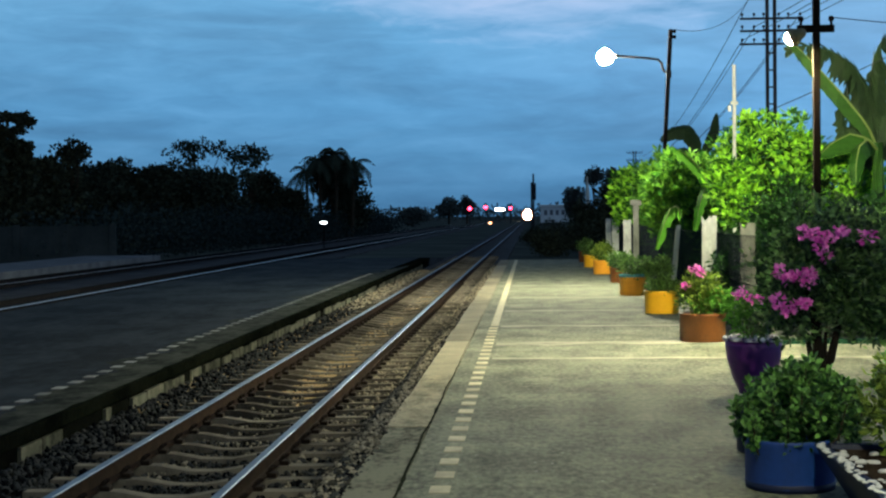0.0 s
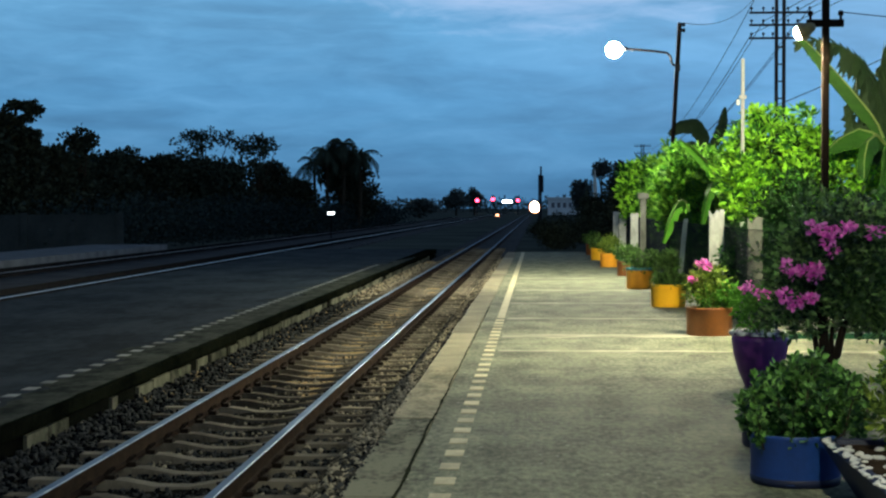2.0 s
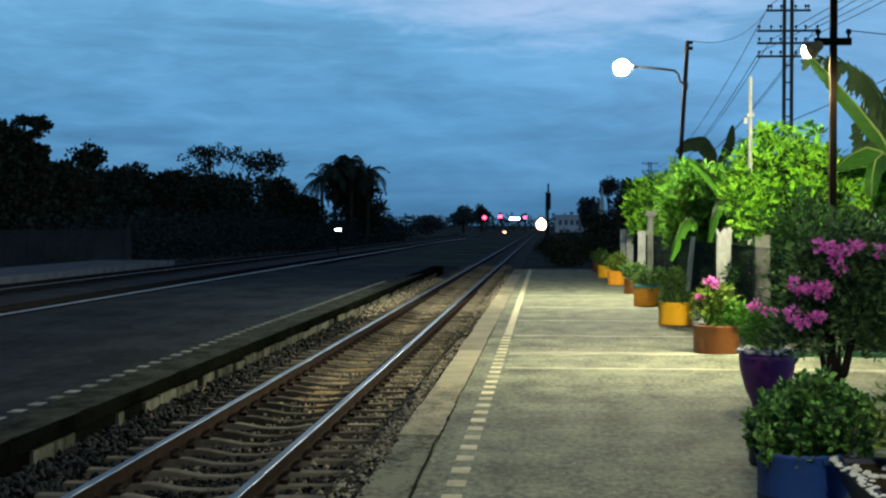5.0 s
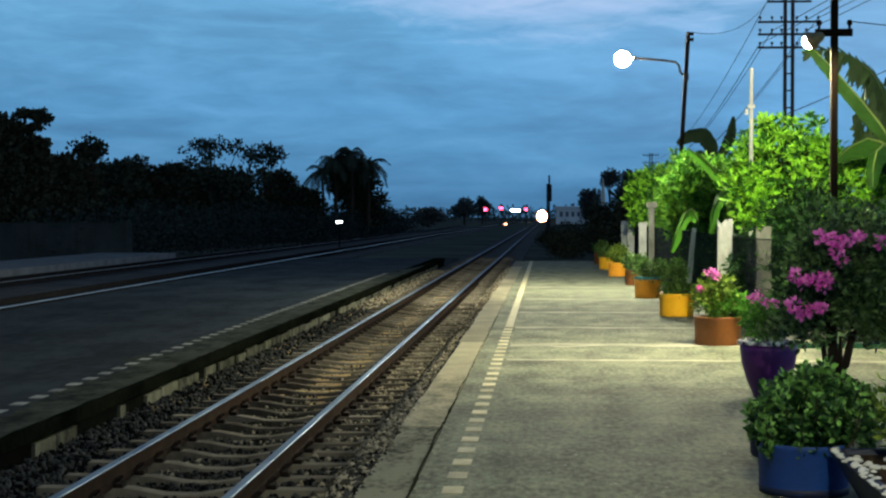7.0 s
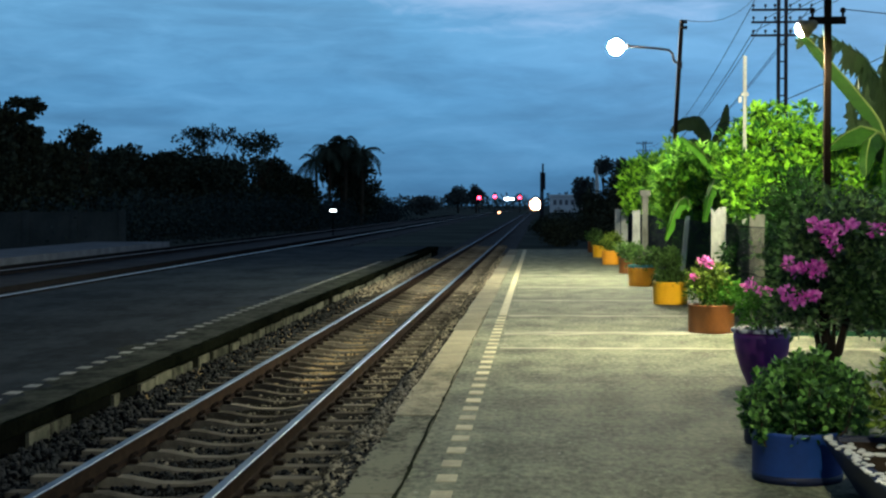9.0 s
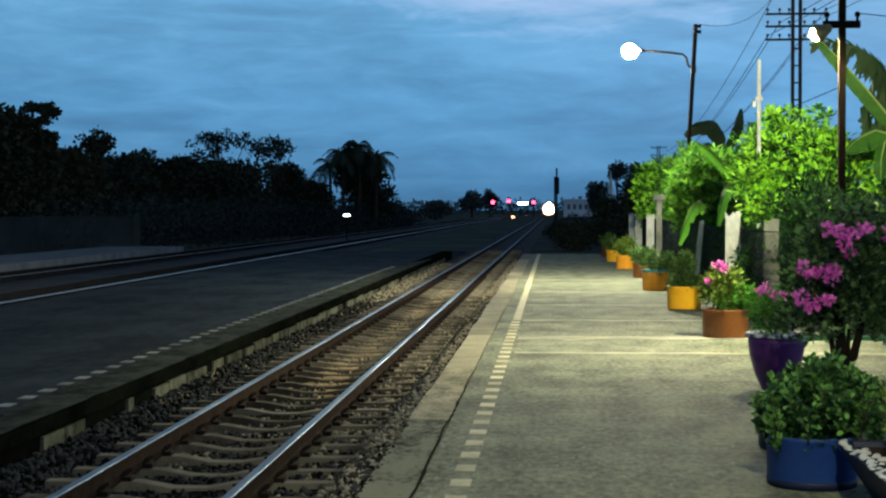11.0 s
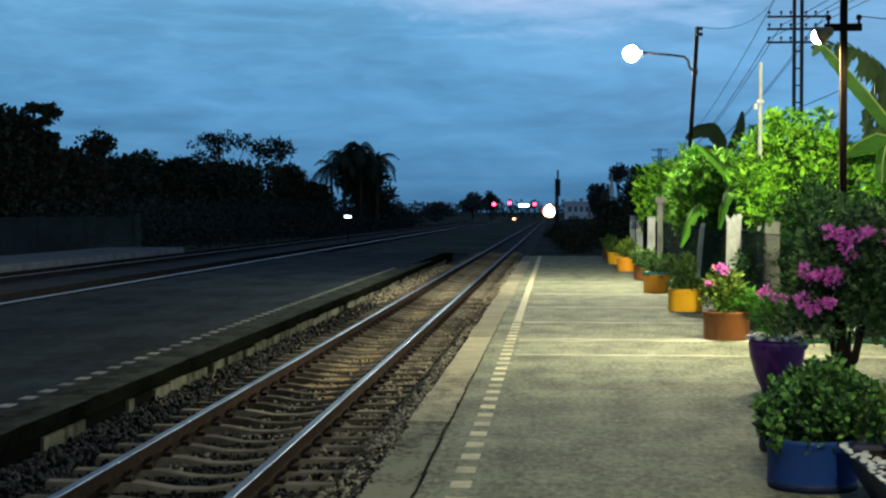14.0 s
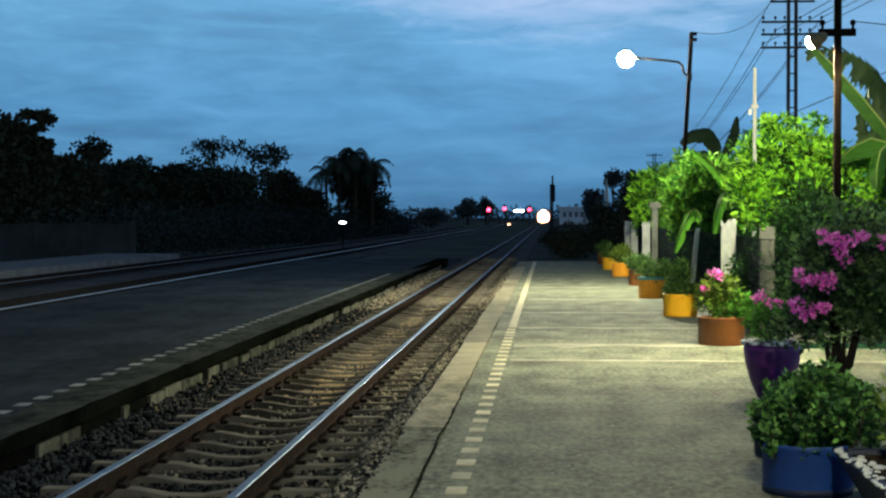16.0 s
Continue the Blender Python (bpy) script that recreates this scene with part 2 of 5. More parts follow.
# banana green darkened for leaves in shade; the shade is in the colour
M_BANSHADE = surface("shaded_banana_leaf", (0.03, 0.06, 0.02), (0.014, 0.03, 0.012), 0.6, fine=14, broad=2, bump=0.2, through_light=0.1, spec=0.15)
M_MIDRIB = surface("banana_midrib", (0.20, 0.27, 0.06), (0.12, 0.17, 0.035), 0.6, fine=20, broad=4, bump=0)
M_POST = surface("weathered_concrete", (0.60, 0.62, 0.61), (0.22, 0.235, 0.23), 0.92, fine=30, broad=4, bump=0.6, stretch=(1, 1, 0.4), objects=0.2)
# darker concrete for two posts; on the first it stands in for shade
M_POST_DARK = surface("dark_concrete", (0.12, 0.125, 0.115), (0.03, 0.033, 0.028), 0.92, fine=30, broad=4, bump=0.6, stretch=(1, 1, 0.4), spec=0.05)
M_IRON = surface("dark_iron", (0.010, 0.008, 0.008), (0.004, 0.004, 0.005), 0.85, 0.0, fine=40, broad=5, bump=0.3, spec=0)
M_GREYIRON = surface("pylon_steel", (0.035, 0.032, 0.04), (0.016, 0.016, 0.022), 0.65, 0.3, fine=20, broad=3, bump=0.1, spec=0.2)
M_WIRE = surface("wire", (0.03, 0.03, 0.035), (0.02, 0.02, 0.025), 0.7, bump=0, spec=0.1)
M_SOIL = surface("potting_soil", (0.045, 0.03, 0.02), (0.018, 0.013, 0.01), 0.95, fine=50, broad=9, bump=0.8, spec=0)
M_PEBBLE = surface("white_pebble", (0.50, 0.49, 0.48), (0.24, 0.23, 0.23), 0.6, fine=30, broad=9, bump=0.2, island=0.5)
M_BLUE = surface("blue_paint", (0.011, 0.058, 0.29), (0.006, 0.030, 0.17), 0.55, fine=30, broad=3, bump=0.15)
M_NAVY = surface("navy_paint", (0.012, 0.018, 0.06), (0.007, 0.010, 0.03), 0.55, fine=30, broad=3, bump=0.2, spec=0.25)
M_PURPLE = surface("purple_glaze", (0.135, 0.016, 0.21), (0.060, 0.008, 0.105), 0.45, fine=30, broad=4, bump=0.2)
M_ORANGE = surface("orange_paint", (0.20, 0.060, 0.004), (0.10, 0.030, 0.003), 0.6, fine=30, broad=4, bump=0.2)
M_AMBER = surface("yellow_paint", (0.95, 0.50, 0.015), (0.78, 0.37, 0.010), 0.55, fine=30, broad=4, bump=0.2)
M_AMBER2 = surface("amber_paint", (0.78, 0.34, 0.02), (0.55, 0.21, 0.012), 0.55, fine=30, broad=4, bump=0.2)
M_TEAL = surface("teal_paint", (0.05, 0.26, 0.30), (0.03, 0.15, 0.19), 0.6, fine=30, broad=4, bump=0.2)
M_KERB = surface("green_kerb_paint", (0.022, 0.07, 0.04), (0.010, 0.03, 0.018), 0.8, fine=30, broad=5, bump=0.3, spec=0.02)
M_CHIP = surface("chipped_white_rim", (0.80, 0.78, 0.78), (0.06, 0.02, 0.10), 0.7, fine=45, broad=14, bump=0.3, span=0.05)
M_FAR = surface("far_white_wall", (0.84, 0.84, 0.84), (0.70, 0.70, 0.72), 0.9, fine=3, broad=0.4, bump=0)
M_FARDARK = surface("far_dark_opening", (0.20, 0.20, 0.23), (0.12, 0.12, 0.15), 0.8, bump=0)
M_LOCO = surface("locomotive_paint", (0.16, 0.05, 0.03), (0.08, 0.03, 0.02), 0.5, fine=10, broad=1, bump=0)
M_POLE = surface("rusty_pole", (0.020, 0.013, 0.009), (0.006, 0.005, 0.004), 0.85, 0.0, fine=30, broad=4, bump=0.4, stretch=(1, 1, 0.2), spec=0.03)
M_HOLDER = surface("lamp_holder", (0.24, 0.22, 0.14), (0.10, 0.09, 0.06), 0.7, 0.0, fine=30, broad=6, bump=0.3, spec=0.2)
M_FARPLAT = surface("far_platform_concrete", (0.15, 0.16, 0.175), (0.06, 0.065, 0.072), 0.9, fine=12, broad=1.0, bump=0.3, spec=0.02)
M_RENDERWALL = surface("dark_render", (0.040, 0.052, 0.060), (0.018, 0.025, 0.030), 0.95, fine=8, broad=0.9, bump=0.2, spec=0)
M_MESH = surface("dark_fence_mesh", (0.016, 0.020, 0.028), (0.008, 0.010, 0.014), 0.9, fine=20, broad=2, bump=0, spec=0)
G_LAMP = glow("lamp_glow", (0.96, 0.94, 0.66), 5600.0)
G_LAMP2 = glow("bulb_glow", (0.96, 0.92, 0.58), 11300.0)
# bulb of the unseen fill lamp
G_FILL = glow("fill_bulb_glow", (0.96, 0.95, 0.64), 23000.0)
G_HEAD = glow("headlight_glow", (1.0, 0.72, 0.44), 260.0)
# orange emission that imitates the halo round the headlight
G_HALO = glow("headlight_halo", (1.0, 0.40, 0.22), 1.5)
G_RED = glow("signal_red", (1.0, 0.04, 0.10), 14.0)
G_WHITE = glow("far_white_light", (0.85, 0.95, 1.0), 9.0)
G_AMBER = glow("far_amber_light", (1.0, 0.55, 0.3), 5.0)


# ---- mesh helpers ----
def part(name, bm, material, parent=None, label=""):
    """Links a bmesh as one mesh object under a thing or a part."""
    me = bpy.data.meshes.new(name)
    bm.to_mesh(me)
    bm.free()
    me.materials.append(material)
    ob = new(name, me)
    ob.parent = parent
    return tagged(ob, label)


def sheet(name, verts, faces, material, parent=None, label=""):
    me = bpy.data.meshes.new(name)
    me.from_pydata([tuple(map(float, v)) for v in verts], [], faces)
    me.materials.append(material)
    ob = new(name, me)
    ob.parent = parent
    return tagged(ob, label)


def thing(name, x, y, z, label, category, group="", kind="", rz=0):
    ob = new(name)
    ob.empty_display_size = 0.1
    ob.matrix_basis = pose(x, y, z, 0, 0, rz)
    return tagged(ob, label, category, group, kind)


def smooth(ob):
    ob.data.polygons.foreach_set("use_smooth", [True] * len(ob.data.polygons))
    return ob


def box(bm, x0, x1, y0, y1, z0, z1, bevel=0.0):
    r = bmesh.ops.create_cube(bm, size=1, matrix=Matrix.LocRotScale(
        ((x0 + x1) / 2, (y0 + y1) / 2, (z0 + z1) / 2), None, (x1 - x0, y1 - y0, z1 - z0)))
    if bevel:
        es = list({e for v in r["verts"] for e in v.link_edges})
        bmesh.ops.bevel(bm, geom=es, offset=bevel, segments=2, affect="EDGES", profile=0.6)
    return bm


def boxed(name, dims, material, parent=None, bevel=0.0, label=""):
    return part(name, box(bmesh.new(), *dims, bevel), material, parent, label)


def lathe(profile, sides=28, wobble=0.0):
    """A turned shell from (radius, height) pairs, from the outer base round to the inside."""
    bm = bmesh.new()
    rings = []
    for r, z in profile:
        ring = []
        for i in range(sides):
            a = 2 * math.pi * i / sides
            rr = r * (1 + wobble * noise.noise((math.cos(a) * 2, math.sin(a) * 2, z * 3)))
            ring.append(bm.verts.new((rr * math.cos(a), rr * math.sin(a), z)))
        rings.append(ring)
    for a, b in zip(rings, rings[1:]):
        for i in range(sides):
            bm.faces.new((a[i], a[(i + 1) % sides], b[(i + 1) % sides], b[i]))
    bm.faces.new(rings[0][::-1])
    bm.faces.new(rings[-1])
    return bm


def tube(bm, pts, radii, sides=8):
    """A tapered tube through points."""
    pts = [Vector(p) for p in pts]
    rings = []
    for i, p in enumerate(pts):
        d = (pts[min(i + 1, len(pts) - 1)] - pts[max(i - 1, 0)]).normalized()
        q = d.to_track_quat("Z", "Y")
        r = radii[i] if isinstance(radii, (list, tuple)) else radii
        rings.append([bm.verts.new(p + q @ Vector((r * math.cos(2 * math.pi * k / sides), r * math.sin(2 * math.pi * k / sides), 0)))
                      for k in range(sides)])
    for a, b in zip(rings, rings[1:]):
        for k in range(sides):
            bm.faces.new((a[k], a[(k + 1) % sides], b[(k + 1) % sides], b[k]))
    bm.faces.new(rings[0][::-1])
    bm.faces.new(rings[-1])
    return bm


def leaf_cloud(centres, spread, count, size, slim=0.5, lift=0.35, fold=0.25, seed=1, droop=0.0):
    """Vertices and faces of many folded leaves, gathered in clumps round the centres."""
    g = np.random.default_rng(seed)
    c = np.asarray(centres, float)
    k = g.integers(0, len(c), count)
    sp = np.asarray(spread, float)
    off = g.normal(0, 1, (count, 3))
    off *= np.minimum(1.0, 1.9 / np.maximum(np.linalg.norm(off, axis=1), 1e-6))[:, None]
    p = c[k] + off * sp
    d = off * np.array((1, 1, 0.6)) + g.normal(0, 0.7, (count, 3)) + np.array((0, 0, lift - droop))
    d /= np.linalg.norm(d, axis=1)[:, None]
    s = np.cross(d, g.normal(0, 1, (count, 3)))
    s /= np.linalg.norm(s, axis=1)[:, None] + 1e-9
    u = np.cross(d, s)
    ln = size * g.uniform(0.6, 1.3, count)[:, None]
    base, tip = p, p + d * ln
    rim = []
    for along, wide in ((0.28, 0.42), (0.66, 0.36)):
        at = p + d * ln * along + u * ln * fold * wide
        rim += [at + s * ln * slim * wide, at - s * ln * slim * wide]
    v = np.stack((base, rim[0], rim[2], tip, rim[3], rim[1]), 1).reshape(-1, 3)
    i = np.arange(count)[:, None] * 6
    f = np.concatenate((i + np.array([[0, 3, 2, 1]]), i + np.array([[0, 5, 4, 3]])), 0)
    return v, f.tolist()


def clumps(cx, cy, cz, rx, ry, rz, n, seed=1, hollow=0.55, floor=-1.0):
    """Clump centres in the outer part of an uneven ellipsoid."""
    g = np.random.default_rng(seed)
    out = []
    while len(out) < n:
        d = g.normal(0, 1, 3)
        d /= np.linalg.norm(d)
        if d[2] < floor:
            continue
        r = g.uniform(hollow, 1.0) * (1 + 0.25 * noise.noise(Vector(d * 2.2 + seed)))
        out.append((cx + rx * d[0] * r, cy + ry * d[1] * r, cz + rz * d[2] * r))
    return out


def foliage(name, parent, material, centres, spread, count, size, label="", **kw):
    v, f = leaf_cloud(centres, spread, count, size, **kw)
    return sheet(name, v, f, material, parent, label)


# ---- ground and platforms ----
def setting(ob, label=""):
    return tagged(ob, label, kind="structure")


def make_ground():
    xs = [-2500, -600, -200, -60, -20, 0, 20, 60, 200, 600, 2500]
    ys = [-2500, -300, -50, 0, 50, 120, 250, 500, 1000, 2500]
    v = [(x, y, FIELD) for y in ys for x in xs]
    n = len(xs)
    f = [(j * n + i, j * n + i + 1, (j + 1) * n + i + 1, (j + 1) * n + i) for j in range(len(ys) - 1) for i in range(n - 1)]
    setting(sheet("ground", v, f, M_FIELD), "dark grassy ground beside the railway at dusk")


def make_platform():
    p = setting(boxed("platform", (-0.785, 14.0, -14.0, 58.0, FIELD - 0.1, 0.0), M_CONC), "worn grey concrete railway platform lit by lamps")
    # coping slabs along the edge
    y = -14.0
    while y < 57.5:
        ln = min(rnd.uniform(1.9, 2.3), 58.0 - y)
        if y < 12.2 < y + ln + 0.9:
            ln = 12.2 - y
        old = y < 12.0
        dz = rnd.uniform(0.0, 0.008)
        boxed("coping_slab", (-1.105 + rnd.uniform(-0.012, 0.012), -0.794 + rnd.uniform(-0.005, 0.002), y + 0.006, y + ln - 0.004, -0.20, dz + 0.002),
              M_COPE_OLD if old else M_COPE_MID if y < 15.5 else M_COPE, p, 0.008)
        y += ln
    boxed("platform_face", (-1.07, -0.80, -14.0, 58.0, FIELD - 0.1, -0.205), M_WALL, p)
    # pale ragged bands across the platform
    for jy, w in ((18.05, 0.14), (20.2, 0.34), (23.3, 0.18), (27.0, 0.13), (31.2, 0.18), (36.5, 0.20)):
        v, f = [], []
        n = 60
        for i in range(n + 1):
            x = -0.45 + 4.2 * i / n
            for s in (-1, 1):
                v.append((x, jy + s * w * (0.7 + 0.8 * noise.noise((x * 2.2, jy, s))) + 0.05 * noise.noise((x * 0.9, jy, 9)), 0.003))
        f = [(2 * i, 2 * i + 2, 2 * i + 3, 2 * i + 1) for i in range(n)]
        sheet("pale_band", v, f, M_PALEBAND, p)
    # moss and dirt along the seam behind the coping
    n = 220
    v = []
    for i in range(n + 1):
        y = 6.0 + 20.0 * i / n
        w = 0.003 + 0.011 * max(0.0, 1 - (y - 6) / 13) * (1 + 1.6 * noise.noise((y * 1.7, 3, 0))) + 0.009 * noise.noise((y * 6.0, 5, 0))
        m = -0.794 + 0.018 * noise.noise((y * 0.9, 8, 0)) + 0.008 * noise.noise((y * 5.0, 9, 0))
        v += [(m - max(w, 0.003), y, 0.0115), (m + max(w, 0.003), y, 0.0115)]
    sheet("mossy_seam", v, [(2 * i, 2 * i + 1, 2 * i + 3, 2 * i + 2) for i in range(n)], M_MOSS, p, "dark moss and dirt along the seam")
    # painted warning line: dashes, then a solid stripe
    y = 6.05
    while y < 23.2:
        boxed("painted_dash", (-0.607, -0.487, y, y + 0.25, -0.01, 0.004), M_YELLOW, p)
        y += 0.5405
    boxed("painted_stripe", (-0.60, -0.49, 23.4, 57.5, -0.01, 0.004), M_YELLOW, p)


def make_island():
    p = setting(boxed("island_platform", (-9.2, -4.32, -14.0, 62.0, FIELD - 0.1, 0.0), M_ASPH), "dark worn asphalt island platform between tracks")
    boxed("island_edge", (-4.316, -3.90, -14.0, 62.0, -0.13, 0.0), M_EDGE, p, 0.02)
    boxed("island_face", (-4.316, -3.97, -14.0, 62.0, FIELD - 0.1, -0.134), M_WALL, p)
    # the end slopes down to the ground
    v = [(x, y, z) for x in (-9.2, -3.92) for y, z in ((62.004, -0.004), (76.0, FIELD + 0.01), (76.0, FIELD - 0.1), (62.004, FIELD - 0.1))]
    sheet("end_ramp", v, [(0, 1, 2, 3), (7, 6, 5, 4), (0, 4, 5, 1), (1, 5, 6, 2), (2, 6, 7, 3), (3, 7, 4, 0)], M_ASPH, p)
    # pale facing blocks that survive under the edge
    spans = [(12.26, 12.80), (12.815, 13.38), (14.76, 14.95), (15.76, 16.35), (16.37, 17.1), (17.12, 17.55), (17.57, 18.2)]
    y = 18.6
    while y < 58:
        ln = rnd.uniform(0.35, 0.95)
        if rnd.random() < 0.9:
            spans.append((y, y + ln))
        y += ln + rnd.choice((0.015, 0.02, 0.03, 0.22))
    for y0, y1 in spans:
        boxed("block", (-3.99, -3.945 + rnd.uniform(-0.008, 0.01), y0, y1, -0.325 + rnd.uniform(0, 0.03), -0.15 - rnd.uniform(0, 0.04)), M_BLOCK, p, 0.01)
    y = 8.0
    while y < 45:
        boxed("painted_dash", (-4.545, -4.43, y + 0.02, y + 0.235, -0.01, 0.0045), M_WORNDASH, p)
        y += 0.5405
    # pale ragged strip between the painted line and the edge
    n = 320
    v = []
    for i in range(n + 1):
        y = 7.0 + 45.0 * i / n
        k = min(1.0, (52.0 - y) / 8.0) * min(1.0, 0.3 + (y - 7.0) / 16.0)
        w = k * (0.36 + 0.26 * noise.noise((y * 0.7, 2, 0)) + 0.16 * noise.noise((y * 2.6, 4, 0)) + 0.06 * noise.noise((y * 9.0, 4, 0)))
        v += [(-3.99 - max(w, 0.02) * 1.5, y, 0.0025), (-3.935 - 0.05 * abs(noise.noise((y * 2.0, 6, 0))), y, 0.0025)]
    sheet("mottled_strip", v, [(2 * i, 2 * i + 1, 2 * i + 3, 2 * i + 2) for i in range(n)], M_EDGESTRIP, p, "pale mottled strip along the edge")
    q = setting(boxed("far_platform", (-19.5, -16.2, 20.0, 70.0, FIELD - 0.1, 0.0), M_FARPLAT), "low pale concrete platform beyond the tracks")
    return q


# ---- tracks ----
def bend(y):
    return 0.9 * ((y - 300) / 220) ** 2 if y > 300 else 0.0


def rail(parent, x, y0, y1, head, body=None):
    prof = [(-0.061, -0.138), (0.061, -0.138), (0.061, -0.128), (0.012, -0.115), (0.010, -0.045), (0.033, -0.036),
            (0.034, -0.006), (0.026, 0.0), (-0.026, 0.0), (-0.034, -0.006), (-0.033, -0.036), (-0.010, -0.045), (-0.012, -0.115), (-0.061, -0.128)]
    ys = [y0, y1] if y1 < 301 else [y0, 100, 200] + list(range(300, int(y1) + 1, 20))
    n = len(prof)
    v = [(x + bend(y) + a, y, RAIL_TOP + b) for y in ys for a, b in prof]
    f = [(j * n + i, j * n + (i + 1) % n, (j + 1) * n + (i + 1) % n, (j + 1) * n + i) for j in range(len(ys) - 1) for i in range(n)]
    f.append(tuple(range(n))[::-1])
    ob = sheet("rail", v, f, body or M_RUST, parent, "steel rail with a bright worn head and rusty sides")
    ob.data.materials.append(head)
    for k, poly in enumerate(ob.data.polygons[:len(f) - 1]):
        if k % n in (6, 7, 8):
            poly.material_index = 1
    return ob


def sleeper_mesh():
    """A concrete sleeper, 2 m long, whose top dips between the rails."""
    bm = bmesh.new()
    secs = [(-1.0, 0.0), (-0.35, 0.0), (-0.12, -0.04), (0.12, -0.04), (0.35, 0.0), (1.0, 0.0)]
    rings = []
    for x, dz in secs:
        rings.append([bm.verts.new(c) for c in ((x, -0.10, -0.20), (x, -0.072, dz), (x, 0.072, dz), (x, 0.10, -0.20))])
    for a, b in zip(rings, rings[1:]):
        for k in range(4):
            bm.faces.new((a[k], b[k], b[(k + 1) % 4], a[(k + 1) % 4]))
    bm.faces.new(rings[0])
    bm.faces.new(rings[-1][::-1])
    me = bpy.data.meshes.new("sleeper")
    bm.to_mesh(me)
    bm.free()
    me.materials.append(M_SLEEPER)
    return me


def clip_mesh():
    bm = bmesh.new()
    for s in (-1, 1):
        box(bm, s * 0.095 - 0.035, s * 0.095 + 0.035, -0.06, 0.06, 0.0, 0.035, 0.008)
        tube(bm, [(s * 0.06, -0.05, 0.03), (s * 0.085, -0.03, 0.065), (s * 0.11, 0.0, 0.075), (s * 0.085, 0.03, 0.065), (s * 0.06, 0.05, 0.03)], 0.014, 6)
    me = bpy.data.meshes.new("rail_clip")
    bm.to_mesh(me)
    bm.free()
    me.materials.append(M_CLIP)
    return me


def make_tracks():
    t = thing("railway_track", TRACK_X, 0, 0, "metre-gauge track on concrete sleepers with shiny rails", "railway track", kind="structure")
    for s in (-1, 1):
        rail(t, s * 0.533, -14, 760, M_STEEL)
    sm, cm = sleeper_mesh(), clip_mesh()
    y = 11.63 - 0.587 * 43
    while y < 75:
        o = new("sleeper", sm)
        o.parent = t
        o.matrix_basis = pose(rnd.uniform(-0.02, 0.02), y + rnd.uniform(-0.015, 0.015), SLEEPER_TOP + rnd.uniform(-0.006, 0.004), 0, 0, rnd.uniform(-0.5, 0.5))
        if y < 45:
            for s in (-1, 1):
                c = new("rail_clip", cm)
                c.parent = t
                c.matrix_basis = pose(s * 0.533, y, SLEEPER_TOP)
        y += 0.587
    t2 = thing("side_track", -10.9, 0, 0, "dull second track beyond the island platform", "railway track", kind="structure")
    rail(t2, 0.52, -14, 700, M_DULL, M_DARKRUST)
    rail(t2, -0.545, -14, 700, M_DARKRUST, M_DARKRUST)
    t3 = thing("far_track", -14.9, 0, 0, "dull third track beside a far platform", "railway track", kind="structure")
    rail(t3, 0.52, -14, 290, M_TARNISHED, M_DARKRUST)
    rail(t3, -0.545, -14, 290, M_DARKRUST, M_DARKRUST)


def bed_height(x, y):
    """Below the sleeper tops between the rails; heaped towards the platforms."""
    k = min(1.0, max(0.0, (y - 13.0) / 6.0))
    side = min(0.30, max(0.0, x - TRACK_X - 1.02) * 1.2) + max(0.0, TRACK_X - x - 1.0) * 0.12
    return -0.345 + side * (1 - k * 0.25)


